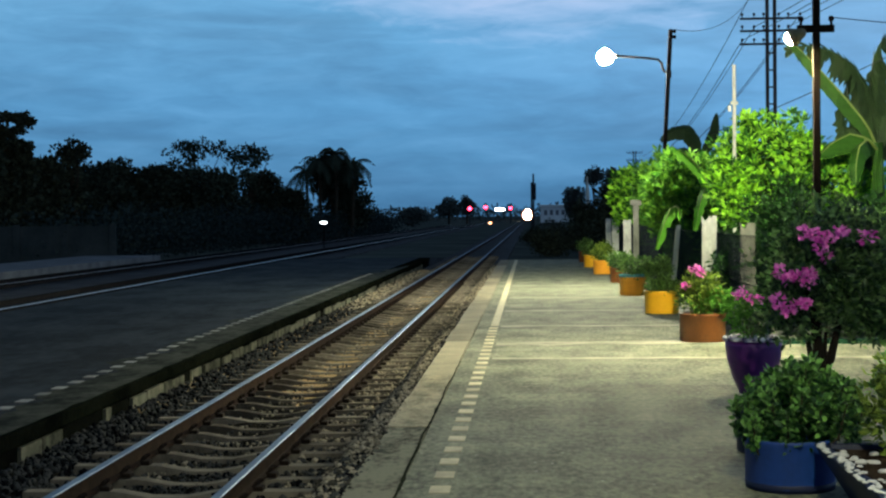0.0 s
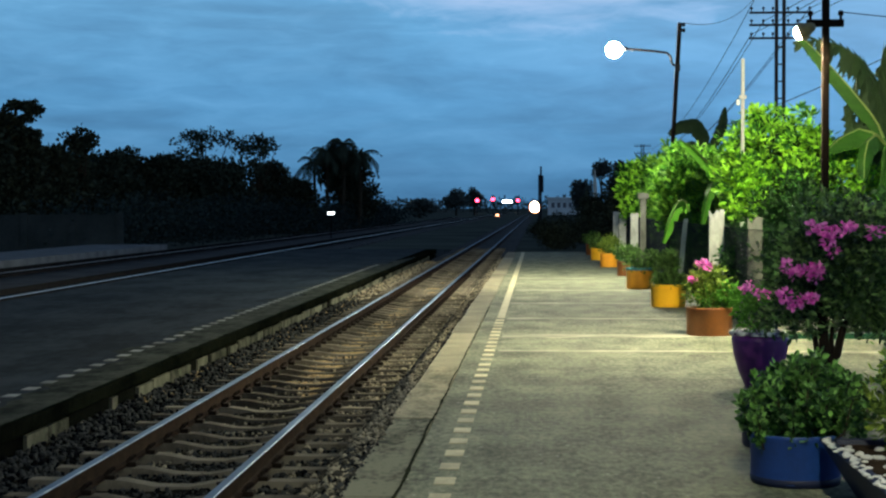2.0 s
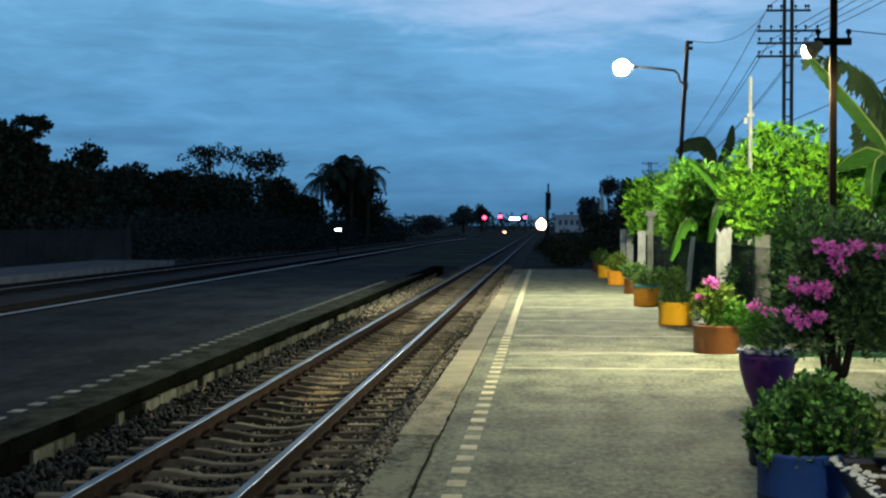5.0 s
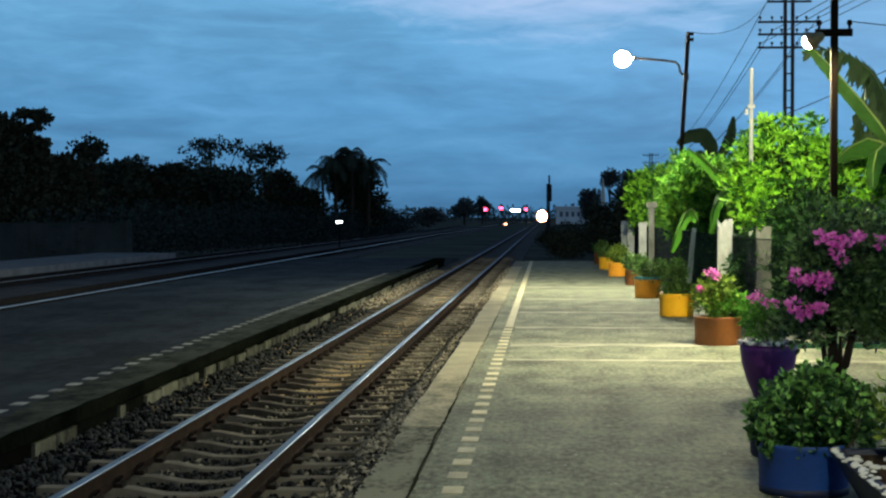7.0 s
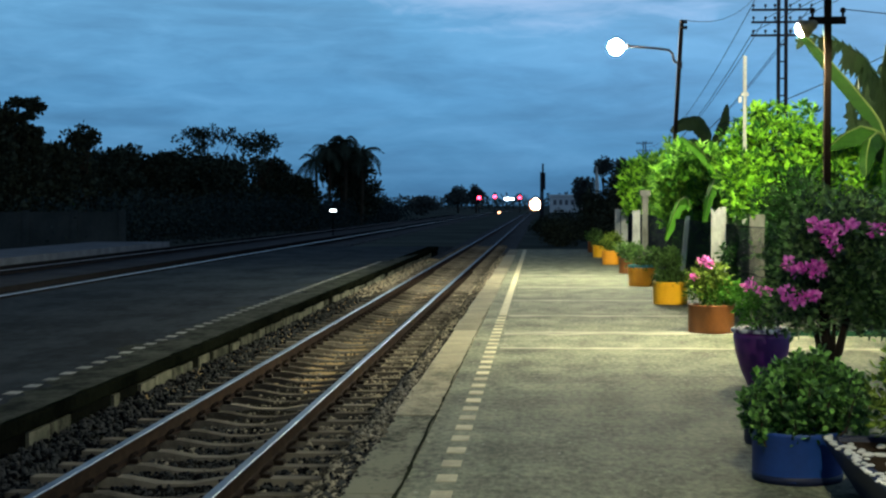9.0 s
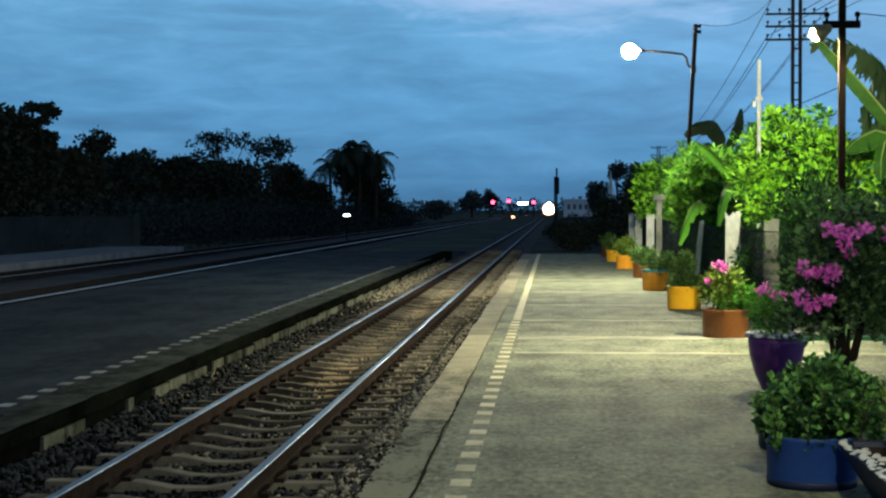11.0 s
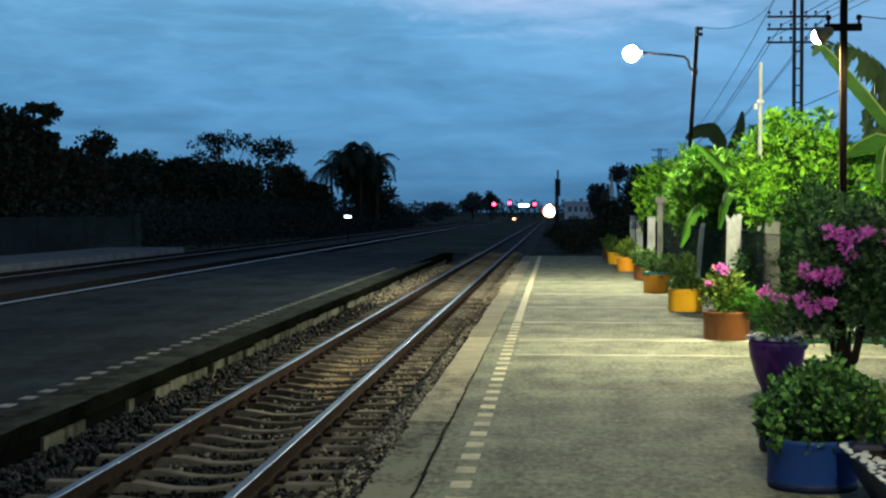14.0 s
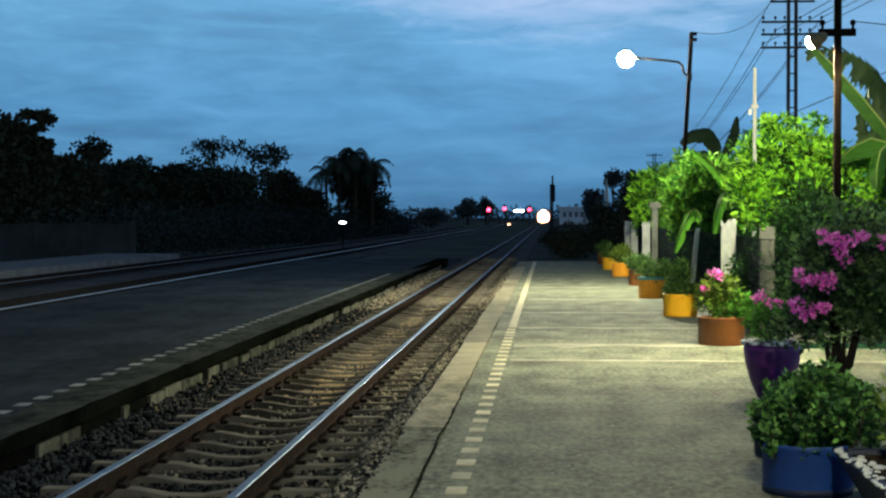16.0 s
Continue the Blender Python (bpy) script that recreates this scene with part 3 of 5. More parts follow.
def make_ballast():
    # bed surface under the near track
    v, f = [], []
    xs = np.linspace(-3.97, -1.07, 24)
    ys = np.concatenate((np.arange(-14, 4, 0.5), np.arange(4, 40, 0.14), np.arange(40, 58, 0.5)))
    for y in ys:
        for x in xs:
            v.append((x, y, bed_height(x, y) + 0.03 * noise.noise((x * 3.1, y * 3.1, 0)) + 0.02 * noise.noise((x * 9, y * 9, 4))))
    n = len(xs)
    f = [(j * n + i, j * n + i + 1, (j + 1) * n + i + 1, (j + 1) * n + i) for j in range(len(ys) - 1) for i in range(n - 1)]
    ob = sheet("ballast_bed", v, f, M_BED)
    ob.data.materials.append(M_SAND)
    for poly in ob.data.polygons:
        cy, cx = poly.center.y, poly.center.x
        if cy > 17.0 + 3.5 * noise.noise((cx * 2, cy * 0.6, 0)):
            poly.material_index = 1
    setting(smooth(ob), "sandy dirt and gravel between the rails")
    setting(boxed("side_bed", (-15.9, -9.2, -14, 300, FIELD - 0.05, BED - 0.02), M_FARBED), "dark gravel bed under the side tracks")
    setting(boxed("far_bed", (-3.97, -1.07, 58, 300, FIELD - 0.05, BED - 0.03), M_FARBED), "dark gravel bed under the far track")
    # loose stones
    ico = bmesh.new()
    bmesh.ops.create_icosphere(ico, subdivisions=1, radius=1)
    base = np.array([vv.co[:] for vv in ico.verts])
    tri = np.array([[q.index for q in ff.verts] for ff in ico.faces])
    ico.free()
    allv, allf, k, pale_index = [], [], 0, []
    g = np.random.default_rng(3)
    for i in range(53000):
        y = 8.6 + (46.0 * g.random() ** 1.7 if i < 46000 else 14.0 * g.random())
        x = g.uniform(-3.95, -1.085) if i < 46000 else g.uniform(-1.62, -1.075)
        inner = abs(x - TRACK_X) < 0.47
        if inner and g.random() < 0.25 + (y > 14) * 0.55:
            continue
        # keep rail heads and sleeper tops mostly clear
        ph = ((y - 11.63 + 0.2935) % 0.587) - 0.2935
        if abs(abs(x - TRACK_X) - 0.533) < 0.10 or (abs(ph) < 0.095 and abs(x - TRACK_X) < 0.98 and g.random() < 0.93):
            continue
        r = g.uniform(0.012, 0.031)
        if inner:
            r *= 0.7
        sc = r * g.uniform(0.6, 1.25, 3)
        q = base * (1 + g.uniform(-0.28, 0.22, (len(base), 1))) * sc
        a = g.uniform(0, 6.28)
        ca, sa = math.cos(a), math.sin(a)
        q = q @ np.array([[ca, -sa, 0], [sa, ca, 0], [0, 0, 1]])
        z = bed_height(x, y) + 0.012 + g.uniform(0, 0.03) * (not inner)
        allv.append(q + (x, y, z))
        allf.append(tri + k)
        k += len(base)
        # paler stones further along, most between the rails and by the platform
        pale_index += [int(y > 15.5 + 5 * g.random() + 4 * noise.noise((x * 1.5, y * 0.5, 7)) + 17 * (x < TRACK_X - 0.6) - 4 * inner - 5 * (x > TRACK_X + 0.6) - 4 * (x > TRACK_X + 0.95))] * len(tri)
    v, f = np.concatenate(allv), np.concatenate(allf)
    me = bpy.data.meshes.new("ballast")
    me.from_pydata(v.tolist(), [], f.tolist())
    me.materials.append(M_GRAVEL)
    me.materials.append(M_PALESTONE)
    me.polygons.foreach_set("material_index", pale_index)
    tagged(new("ballast", me), "loose grey-brown ballast stones between the sleepers", "gravel", kind="stuff")


make_ground()
make_platform()
make_island()
make_tracks()
make_ballast()


# ---- lamps, poles and wires ----
def make_platform_lamp():
    p = thing("street_lamp", 2.675, 34.7, 0, "leaning dark post with a bright lamp on a curved arm", "street lamp")
    bm = box(bmesh.new(), -0.044, 0.044, -0.05, 0.05, -0.02, 5.5, 0.008)
    bmesh.ops.transform(bm, matrix=Matrix.Shear("XY", 4, (0.056, 0)), verts=bm.verts)
    part("post", bm, M_IRON, p)
    for z in (5.34, 5.46):
        bm = lathe([(0.02, -0.10), (0.045, -0.09), (0.05, -0.03), (0.03, 0.0), (0.045, 0.03), (0.03, 0.06)], 12)
        bmesh.ops.transform(bm, matrix=Matrix.Translation((0.36, -0.02, z)) @ Euler((0, radians(90), 0)).to_matrix().to_4x4(), verts=bm.verts)
        smooth(part("insulator", bm, M_IRON, p, "dark spool insulator"))
    bm = tube(bmesh.new(), [(0.24, -0.08, 4.60), (0.17, -0.09, 4.60), (0.13, -0.09, 4.66), (0.11, -0.09, 4.78), (0.03, -0.09, 4.86), (-0.23, -0.06, 4.90), (-0.82, -0.02, 4.955)],
              [0.026] * 7, 8)
    part("arm", bm, M_IRON, p, "thin bent steel arm")
    boxed("bracket", (0.20, 0.31, -0.12, -0.051, 4.47, 4.62), M_GREYIRON, p, 0.01)
    bm = lathe([(0.03, 0.0), (0.05, 0.02), (0.05, 0.10), (0.03, 0.12)], 14)
    bmesh.ops.transform(bm, matrix=Matrix.Translation((-0.80, -0.02, 4.955)) @ Euler((0, radians(-90), 0)).to_matrix().to_4x4(), verts=bm.verts)
    smooth(part("socket", bm, M_GREYIRON, p, "small metal lamp socket"))
    bm = bmesh.new()
    bmesh.ops.create_uvsphere(bm, u_segments=24, v_segments=14, radius=0.16, matrix=pose(-1.08, 0, 4.94))
    smooth(part("globe", bm, G_LAMP, p, "glowing warm white globe"))


def make_pole_lamp(x0, y, high, k, light, axis, out, rad):
    """A dark square pole with a crossarm and a bulb in a reflector, the bulb at the given height."""
    p = thing("pole_lamp", x0, y, 0, "dark rusty pole with crossarm and glowing bulb", "pole lamp", "lamps along the platform")
    boxed("pole", (-0.035 * k, 0.035 * k, -0.035 * k, 0.035 * k, -0.02, high + 1.25 * k), M_POLE, p, 0.006)
    arm = high + 0.05 * k
    boxed("crossarm", (-0.20 * k, 0.17 * k, -0.075 * k, -0.035 * k, arm, arm + 0.075 * k), M_POLE, p, 0.006)
    for x in (-0.16, 0.14):
        bm = lathe([(0.014 * k, 0.0), (0.014 * k, 0.04), (0.028 * k, 0.05), (0.028 * k, 0.08), (0.018 * k, 0.10)], 10)
        bmesh.ops.translate(bm, vec=(x * k, -0.055 * k, arm + 0.074 * k), verts=bm.verts)
        smooth(part("insulator", bm, M_POLE, p, "small dark insulator"))
    # reflector opens along the axis; it shades the pole and limits the spread
    bm = lathe([(0.03, 0.0), (0.045, 0.02), (0.06, 0.07), (0.098, 0.145), (0.092, 0.145), (0.052, 0.07), (0.038, 0.03), (0.02, 0.02)], 24)
    axis = Vector(axis).normalized()
    bulb = Vector((-0.25 * k, -0.055 * k, high))
    m = Matrix.Translation(bulb - axis * out * k) @ axis.to_track_quat("Z", "Y").to_matrix().to_4x4() @ Matrix.Scale(k, 4)
    bmesh.ops.transform(bm, matrix=m, verts=bm.verts)
    smooth(part("reflector", bm, M_HOLDER, p, "olive brown weathered reflector"))
    bm = bmesh.new()
    bmesh.ops.create_uvsphere(bm, u_segments=20, v_segments=12, radius=rad * k, matrix=Matrix.Translation(bulb))
    smooth(part("bulb", bm, light, p, "glowing warm bulb"))
    return p


def make_pylon(x0, y, top, arms):
    p = thing("telegraph_pylon", x0, y, FIELD, "dark lattice steel telegraph pylon with insulated crossarms", "pylon", "telegraph pylons")
    top -= FIELD
    for s in (-1, 1):
        boxed("leg", (s * 0.135 - 0.06, s * 0.135 + 0.06, -0.06, 0.06, 0, top), M_GREYIRON, p)
    z = 1.0
    while z < top - 2.2:
        boxed("brace", (-0.076, 0.076, -0.04, 0.04, z, z + 0.05), M_GREYIRON, p)
        z += 0.62
    for zc, w in arms:
        boxed("crossarm", (-w, w, -0.10, -0.06, zc - FIELD - 0.04, zc - FIELD + 0.04), M_GREYIRON, p)
        for x in (-w + 0.08, -0.62, -0.22 - w * 0.05, 0.22 + w * 0.05, 0.62, w - 0.08):
            if abs(x) > w:
                continue
            bm = lathe([(0.018, 0.0), (0.018, 0.07), (0.05, 0.09), (0.05, 0.14), (0.03, 0.17)], 8)
            bmesh.ops.translate(bm, vec=(x, -0.08, zc - FIELD + 0.04), verts=bm.verts)
            part("insulator", bm, M_GREYIRON, p)
    return p


def wire(a, b, sag, r=0.012):
    a, b = Vector(a), Vector(b)
    pts = [a.lerp(b, i / 14) - Vector((0, 0, sag * 4 * (i / 14) * (1 - i / 14))) for i in range(15)]
    ob = part("wire", tube(bmesh.new(), pts, r, 5), M_WIRE)
    return tagged(ob, "thin dark overhead wire strung along the line", "wire", "overhead wires")


def make_lines():
    make_platform_lamp()
    make_pole_lamp(3.218, 18.5, 3.557, 1.121, G_LAMP2, (-0.72, 0.60, -0.34), 0.155, 0.068)
    # unseen lamp, added out of view to brighten the near platform
    make_pole_lamp(1.45, 5.0, 3.9, 1.0, G_FILL, (0.17, 0.71, -0.67), 0.052, 0.030)
    make_pylon(8.80, 60.0, 10.2, ((7.75, 1.13), (8.23, 1.13), (8.68, 1.13), (9.42, 0.80), (9.95, 0.80)))
    make_pylon(12.7, 200.0, 9.3, ((8.15, 1.0), (9.05, 1.0)))
    for x, z in ((7.75, 7.9), (8.2, 8.38), (9.42, 8.38), (9.85, 8.83), (8.1, 9.6)):
        wire((x + 3.9, 200, z * 0.5 + 4.3), (x, 60, z), 2.4, 0.015)
        wire((x, 60, z), (x, -20, z), 0.9)
    wire((3.05, 34.7, 5.5), (8.0, 60, 9.4), 0.4, 0.008)
    wire((3.375, 18.44, 3.78), (9.6, 22, 4.0), 0.12, 0.006)
    wire((2.95, 27.0, 2.9), (6.5, 22.0, 4.55), 0.1, 0.008)
    q = thing("concrete_pole", 3.42, 100, FIELD, "pale leaning concrete pole among dark trees", "pole")
    part("shaft", tube(bmesh.new(), [(0.12, 0, 0), (0.03, 0, 3.4), (0, 0, 4.35)], [0.14, 0.12, 0.04], 8), M_POST, q)
    # pale slim pole rising out of the hedge
    p = thing("slim_pole", 2.988, 24.05, 0, "slim pale concrete pole with a small bracket in the hedge", "pole")
    part("shaft", tube(bmesh.new(), [(0, 0, -0.02), (0, 0, 3.770)], [0.033, 0.027], 10), M_POST, p)
    boxed("bracket", (-0.06, 0.05, -0.05, -0.026, 3.182, 3.235), M_POST, p, 0.006)
    boxed("box", (-0.095, -0.05, -0.06, -0.01, 3.086, 3.171), M_POST, p, 0.006)


make_lines()


# ---- potted plants along the platform ----
def pot_shell(p, r, h, paint, flare=1.01):
    pr = [(r * 0.97, 0.0), (r, 0.02), (r * flare, h - 0.03), (r * flare + 0.012, h - 0.012), (r * flare + 0.008, h),
          (r * flare - 0.02, h), (r * flare - 0.03, h - 0.05)]
    smooth(part("pot", lathe(pr, 32, 0.015), paint, p))
    s = lathe([(r * flare - 0.04, h - 0.07), (r * flare - 0.03, h - 0.05), (r * 0.5, h - 0.035)], 20)
    part("soil", s, M_SOIL, p)


def planter(x, y, r, h, paint, label):
    p = thing("potted_plant", x, y, 0, label, "potted plant", "pots along the platform")
    pot_shell(p, r, h, paint)
    return p


def stems(p, n, h0, h1, spread, seed, rad=0.008):
    g = random.Random(seed)
    for _ in range(n):
        a, s = g.uniform(0, 6.28), g.uniform(0.3, 1.0) * spread
        part("stem", tube(bmesh.new(), [(s * 0.3 * math.cos(a), s * 0.3 * math.sin(a), h0), (s * 0.6 * math.cos(a), s * 0.6 * math.sin(a), (h0 + h1) / 2),
                                        (s * math.cos(a), s * math.sin(a), h1)], [rad, rad * 0.8, rad * 0.4], 5), M_BARK, p)


def flowers(p, spots, each, size, seed):
    for i, (x, y, z, s) in enumerate(spots):
        foliage("blossom", p, M_PINK, [(x, y, z)], (s, s, s * 0.8), each, size, "magenta papery blossoms", slim=0.9, fold=0.4, seed=seed + i)


def make_pots():
    # square-shouldered orange pot with flowering shrub
    p = planter(2.13, 20.4, 0.285, 0.35, M_ORANGE, "rusty orange round pot with yellow-green flowering shrub")
    stems(p, 5, 0.3, 0.75, 0.25, 1)
    foliage("leaves", p, M_LIME, clumps(-0.02, 0, 0.58, 0.23, 0.2, 0.27, 40, 11), 0.055, 1300, 0.075, seed=11)
    foliage("side_leaves", p, M_LEAF2, clumps(0.16, 0, 0.46, 0.27, 0.22, 0.14, 30, 12), 0.06, 900, 0.07, seed=12)
    flowers(p, [(-0.10, -0.1, 0.90, 0.035), (-0.02, -0.1, 0.86, 0.035), (-0.22, -0.1, 0.70, 0.02)], 34, 0.045, 40)
    # yellow pot with a cone-shaped shrub
    p = planter(2.08, 26.2, 0.27, 0.36, M_AMBER, "bright yellow round pot with cone-shaped green shrub")
    c = []
    for i in range(60):
        z = rnd.uniform(0, 1)
        a = rnd.uniform(0, 6.28)
        q = 0.25 * (1 - z * 0.85)
        c.append((q * math.cos(a), q * math.sin(a), 0.36 + 0.52 * z))
    c += clumps(0, 0, 0.40, 0.24, 0.24, 0.06, 30, 99, 0.1)
    foliage("leaves", p, M_OLIVE, c, 0.035, 2000, 0.07, slim=0.35, lift=0.6, seed=13)
    # amber pot with spreading plants
    p = planter(1.99, 32.1, 0.26, 0.36, M_AMBER2, "amber yellow round pot with spreading leafy plants")
    stems(p, 5, 0.3, 0.7, 0.3, 2)
    foliage("leaves", p, M_OLIVE, clumps(0.05, 0, 0.50, 0.40, 0.3, 0.22, 32, 14), 0.06, 900, 0.085, seed=14)
    smooth(part("rim", lathe([(0.262, 0.355), (0.276, 0.36), (0.276, 0.41), (0.262, 0.415), (0.25, 0.40)], 28), M_TEAL, p, "teal painted rim"))
    p = planter(2.07, 37.9, 0.25, 0.34, M_ORANGE, "dull orange pot with low green plant")
    foliage("leaves", p, M_OLIVE, clumps(0.0, 0, 0.48, 0.28, 0.25, 0.2, 30, 15), 0.06, 800, 0.085, seed=15)
    p = planter(1.88, 43.4, 0.24, 0.37, M_AMBER2, "amber round pot with rounded yellow-green bush")
    foliage("leaves", p, M_LIME, clumps(0.0, 0, 0.58, 0.25, 0.22, 0.26, 40, 16), 0.05, 1300, 0.07, seed=16)
    p = planter(1.82, 49.3, 0.24, 0.36, M_AMBER, "yellow round pot with small green bush")
    foliage("leaves", p, M_OLIVE, clumps(0.0, 0, 0.52, 0.24, 0.22, 0.2, 30, 17), 0.05, 800, 0.08, seed=17)
    p = planter(1.82, 54.6, 0.24, 0.36, M_ORANGE, "orange round pot with small dark bush")
    foliage("leaves", p, M_OLIVE, clumps(0.0, 0, 0.52, 0.26, 0.22, 0.2, 30, 18), 0.05, 800, 0.08, seed=18)
    # purple urn with a chipped white rim
    p = thing("potted_plant", 1.96, 14.5, 0, "purple urn with chipped white rim and leggy flowering plant", "potted plant", "pots along the platform")
    smooth(part("pot", lathe([(0.13, 0), (0.14, 0.03), (0.19, 0.14), (0.235, 0.30), (0.25, 0.42), (0.245, 0.47), (0.20, 0.46)], 36), M_PURPLE, p))
    part("rim", lathe([(0.235, 0.465), (0.268, 0.47), (0.272, 0.49), (0.262, 0.503), (0.215, 0.50), (0.21, 0.46)], 36, 0.04), M_CHIP, p, "chipped white rim")
    part("soil", lathe([(0.20, 0.44), (0.21, 0.46), (0.1, 0.47)], 20), M_SOIL, p)
    stems(p, 6, 0.45, 0.80, 0.2, 3)
    foliage("leaves", p, M_LEAF2, clumps(-0.02, 0, 0.66, 0.18, 0.16, 0.2, 26, 19), 0.05, 520, 0.065, slim=0.35, seed=19)
    flowers(p, [(-0.15, -0.1, 0.88, 0.024), (-0.11, -0.1, 0.905, 0.02), (-0.03, -0.1, 0.825, 0.03), (0.03, -0.1, 0.83, 0.022)], 26, 0.034, 50)
    # blue pot with a thick-leaved shrub on many upright stems
    p = planter(1.49, 9.5, 0.256, 0.295, M_BLUE, "blue painted round pot with thick-leaved green shrub")
    smooth(part("base_band", lathe([(0.245, 0.0), (0.255, 0.003), (0.262, 0.045), (0.25, 0.05)], 32), M_NAVY, p, "dark band round the base"))
    g = random.Random(20)
    tips = []
    for i in range(34):
        a = 2.399963 * i
        q = math.sqrt((i + 0.5) / 34)
        x, y = 0.40 * q * math.cos(a) + 0.07, 0.32 * q * math.sin(a)
        z = 0.67 - 0.20 * q * q + g.uniform(-0.075, 0.075)
        tips.append((x, y, z))
        part("stem", tube(bmesh.new(), [(x * 0.4, y * 0.4, 0.2), (x * 0.85, y * 0.85, z - 0.2), (x, y, z)], [0.009, 0.007, 0.004], 5), M_BARK, p)
    along = [(x * (0.86 + 0.14 * k), y * (0.86 + 0.14 * k), z - 0.18 * (1 - k)) for x, y, z in tips for k in (0.1, 0.4, 0.7, 1.0)]
    foliage("foliage", p, M_JADE, along, (0.016, 0.016, 0.021), 4000, 0.043, "fleshy leaves packed along upright stems", slim=0.72, lift=0.7, fold=0.15, seed=20)
    # low leaves get a darker green that puts shade under the shrub
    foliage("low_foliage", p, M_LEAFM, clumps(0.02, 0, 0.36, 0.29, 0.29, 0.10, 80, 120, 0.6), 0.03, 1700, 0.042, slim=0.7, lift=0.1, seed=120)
    p = planter(1.585, 10.95, 0.22, 0.36, M_NAVY, "dark round pot standing behind a blue pot")
    foliage("leaves", p, M_JADE, clumps(0.04, 0, 0.42, 0.16, 0.18, 0.09, 30, 220, 0.3), 0.03, 700, 0.045, slim=0.6, seed=220)
    # flowering bush with a dark crooked trunk
    p = thing("bougainvillea", 2.13, 12.0, 0, "dark dense bougainvillea bush with magenta blossoms in a pot", "flowering bush")
    pot_shell(p, 0.24, 0.30, M_NAVY)
    bm = tube(bmesh.new(), [(0, 0, 0.25), (-0.01, 0, 0.42), (-0.035, 0, 0.55), (-0.06, 0, 0.75), (-0.12, 0, 1.1), (-0.2, 0, 1.4)], [0.055, 0.05, 0.042, 0.035, 0.022, 0.01], 9)
    tube(bm, [(0, 0, 0.42), (0.05, 0, 0.53), (0.075, 0.01, 0.62), (0.13, 0.02, 0.85), (0.3, 0, 1.3)], [0.04, 0.034, 0.03, 0.02, 0.008], 8)
    tube(bm, [(-0.01, 0, 0.46), (-0.09, 0.01, 0.53), (-0.11, 0.02, 0.66), (-0.25, 0, 0.9)], [0.03, 0.024, 0.02, 0.008], 7)
    tube(bm, [(0.03, 0.0, 0.50), (0.01, 0.01, 0.58), (0.02, 0.02, 0.72)], [0.022, 0.02, 0.014], 6)
    part("trunk", bm, M_TRUNK, p)
    c = clumps(0.10, 0, 1.30, 0.62, 0.5, 0.44, 110, 21, 0.35) + clumps(-0.24, 0, 1.0, 0.28, 0.35, 0.20, 22, 22, 0.3) + clumps(0.35, 0, 0.98, 0.45, 0.35, 0.24, 50, 23, 0.3) + clumps(0.42, 0.05, 0.80, 0.34, 0.3, 0.10, 30, 28, 0.2) + clumps(-0.22, 0.05, 0.82, 0.20, 0.3, 0.08, 12, 26, 0.2)
    foliage("leaves", p, M_LEAFD, c, 0.07, 11000, 0.055, slim=0.6, seed=21)
    flowers(p, [(-0.20, -0.45, 1.44, 0.028), (-0.15, -0.45, 1.45, 0.02), (-0.07, -0.45, 1.41, 0.03), (-0.02, -0.45, 1.44, 0.03), (0.04, -0.45, 1.45, 0.026), (-0.09, -0.45, 1.36, 0.028),
                (-0.06, -0.43, 1.29, 0.02), (-0.36, -0.45, 1.17, 0.028), (-0.32, -0.45, 1.13, 0.022), (-0.25, -0.45, 1.14, 0.03), (-0.17, -0.45, 1.16, 0.026), (-0.17, -0.45, 1.11, 0.028),
                (-0.39, -0.45, 0.97, 0.024), (-0.38, -0.45, 0.92, 0.022), (-0.32, -0.45, 0.915, 0.02), (-0.26, -0.45, 0.94, 0.022), (-0.20, -0.45, 0.96, 0.014), (0.22, -0.45, 1.43, 0.028)], 24, 0.040, 70)
    # square planter edged with white pebbles
    p = thing("box_planter", 1.95, 8.1, 0, "navy square planter edged with white pebbles", "planter")
    def slab(name, quad_top, quad_low):
        bm = bmesh.new()
        vs = [bm.verts.new(q) for q in quad_low + quad_top]
        for f in ((3, 2, 1, 0), (4, 5, 6, 7), (0, 1, 5, 4), (1, 2, 6, 5), (2, 3, 7, 6), (3, 0, 4, 7)):
            bm.faces.new([vs[k] for k in f])
        bmesh.ops.bevel(bm, geom=bm.edges[:], offset=0.006, segments=2, affect="EDGES")
        part(name, bm, M_NAVY, p)
    for s in (-1, 1):
        slab("side", [(s * 0.38, -1.1, 0.30), (s * 0.38, 1.1, 0.30), (s * 0.31, 1.1, 0.30), (s * 0.31, -1.1, 0.30)][::s],
             [(s * 0.20, -0.95, 0.0), (s * 0.20, 0.95, 0.0), (s * 0.13, 0.95, 0.0), (s * 0.13, -0.95, 0.0)][::s])
        slab("end", [(-0.30, s * 1.1, 0.30), (0.30, s * 1.1, 0.30), (0.30, s * 1.03, 0.30), (-0.30, s * 1.03, 0.30)][::-s],
             [(-0.125, s * 0.95, 0.0), (0.125, s * 0.95, 0.0), (0.125, s * 0.88, 0.0), (-0.125, s * 0.88, 0.0)][::-s])
    boxed("soil", (-0.305, 0.305, -1.02, 1.02, 0.25, 0.275), M_SOIL, p)
    ico = bmesh.new()
    bmesh.ops.create_icosphere(ico, subdivisions=2, radius=1)
    pm = bpy.data.meshes.new("pebble")
    ico.to_mesh(pm)
    ico.free()
    pm.materials.append(M_PEBBLE)
    pm.polygons.foreach_set("use_smooth", [True] * len(pm.polygons))
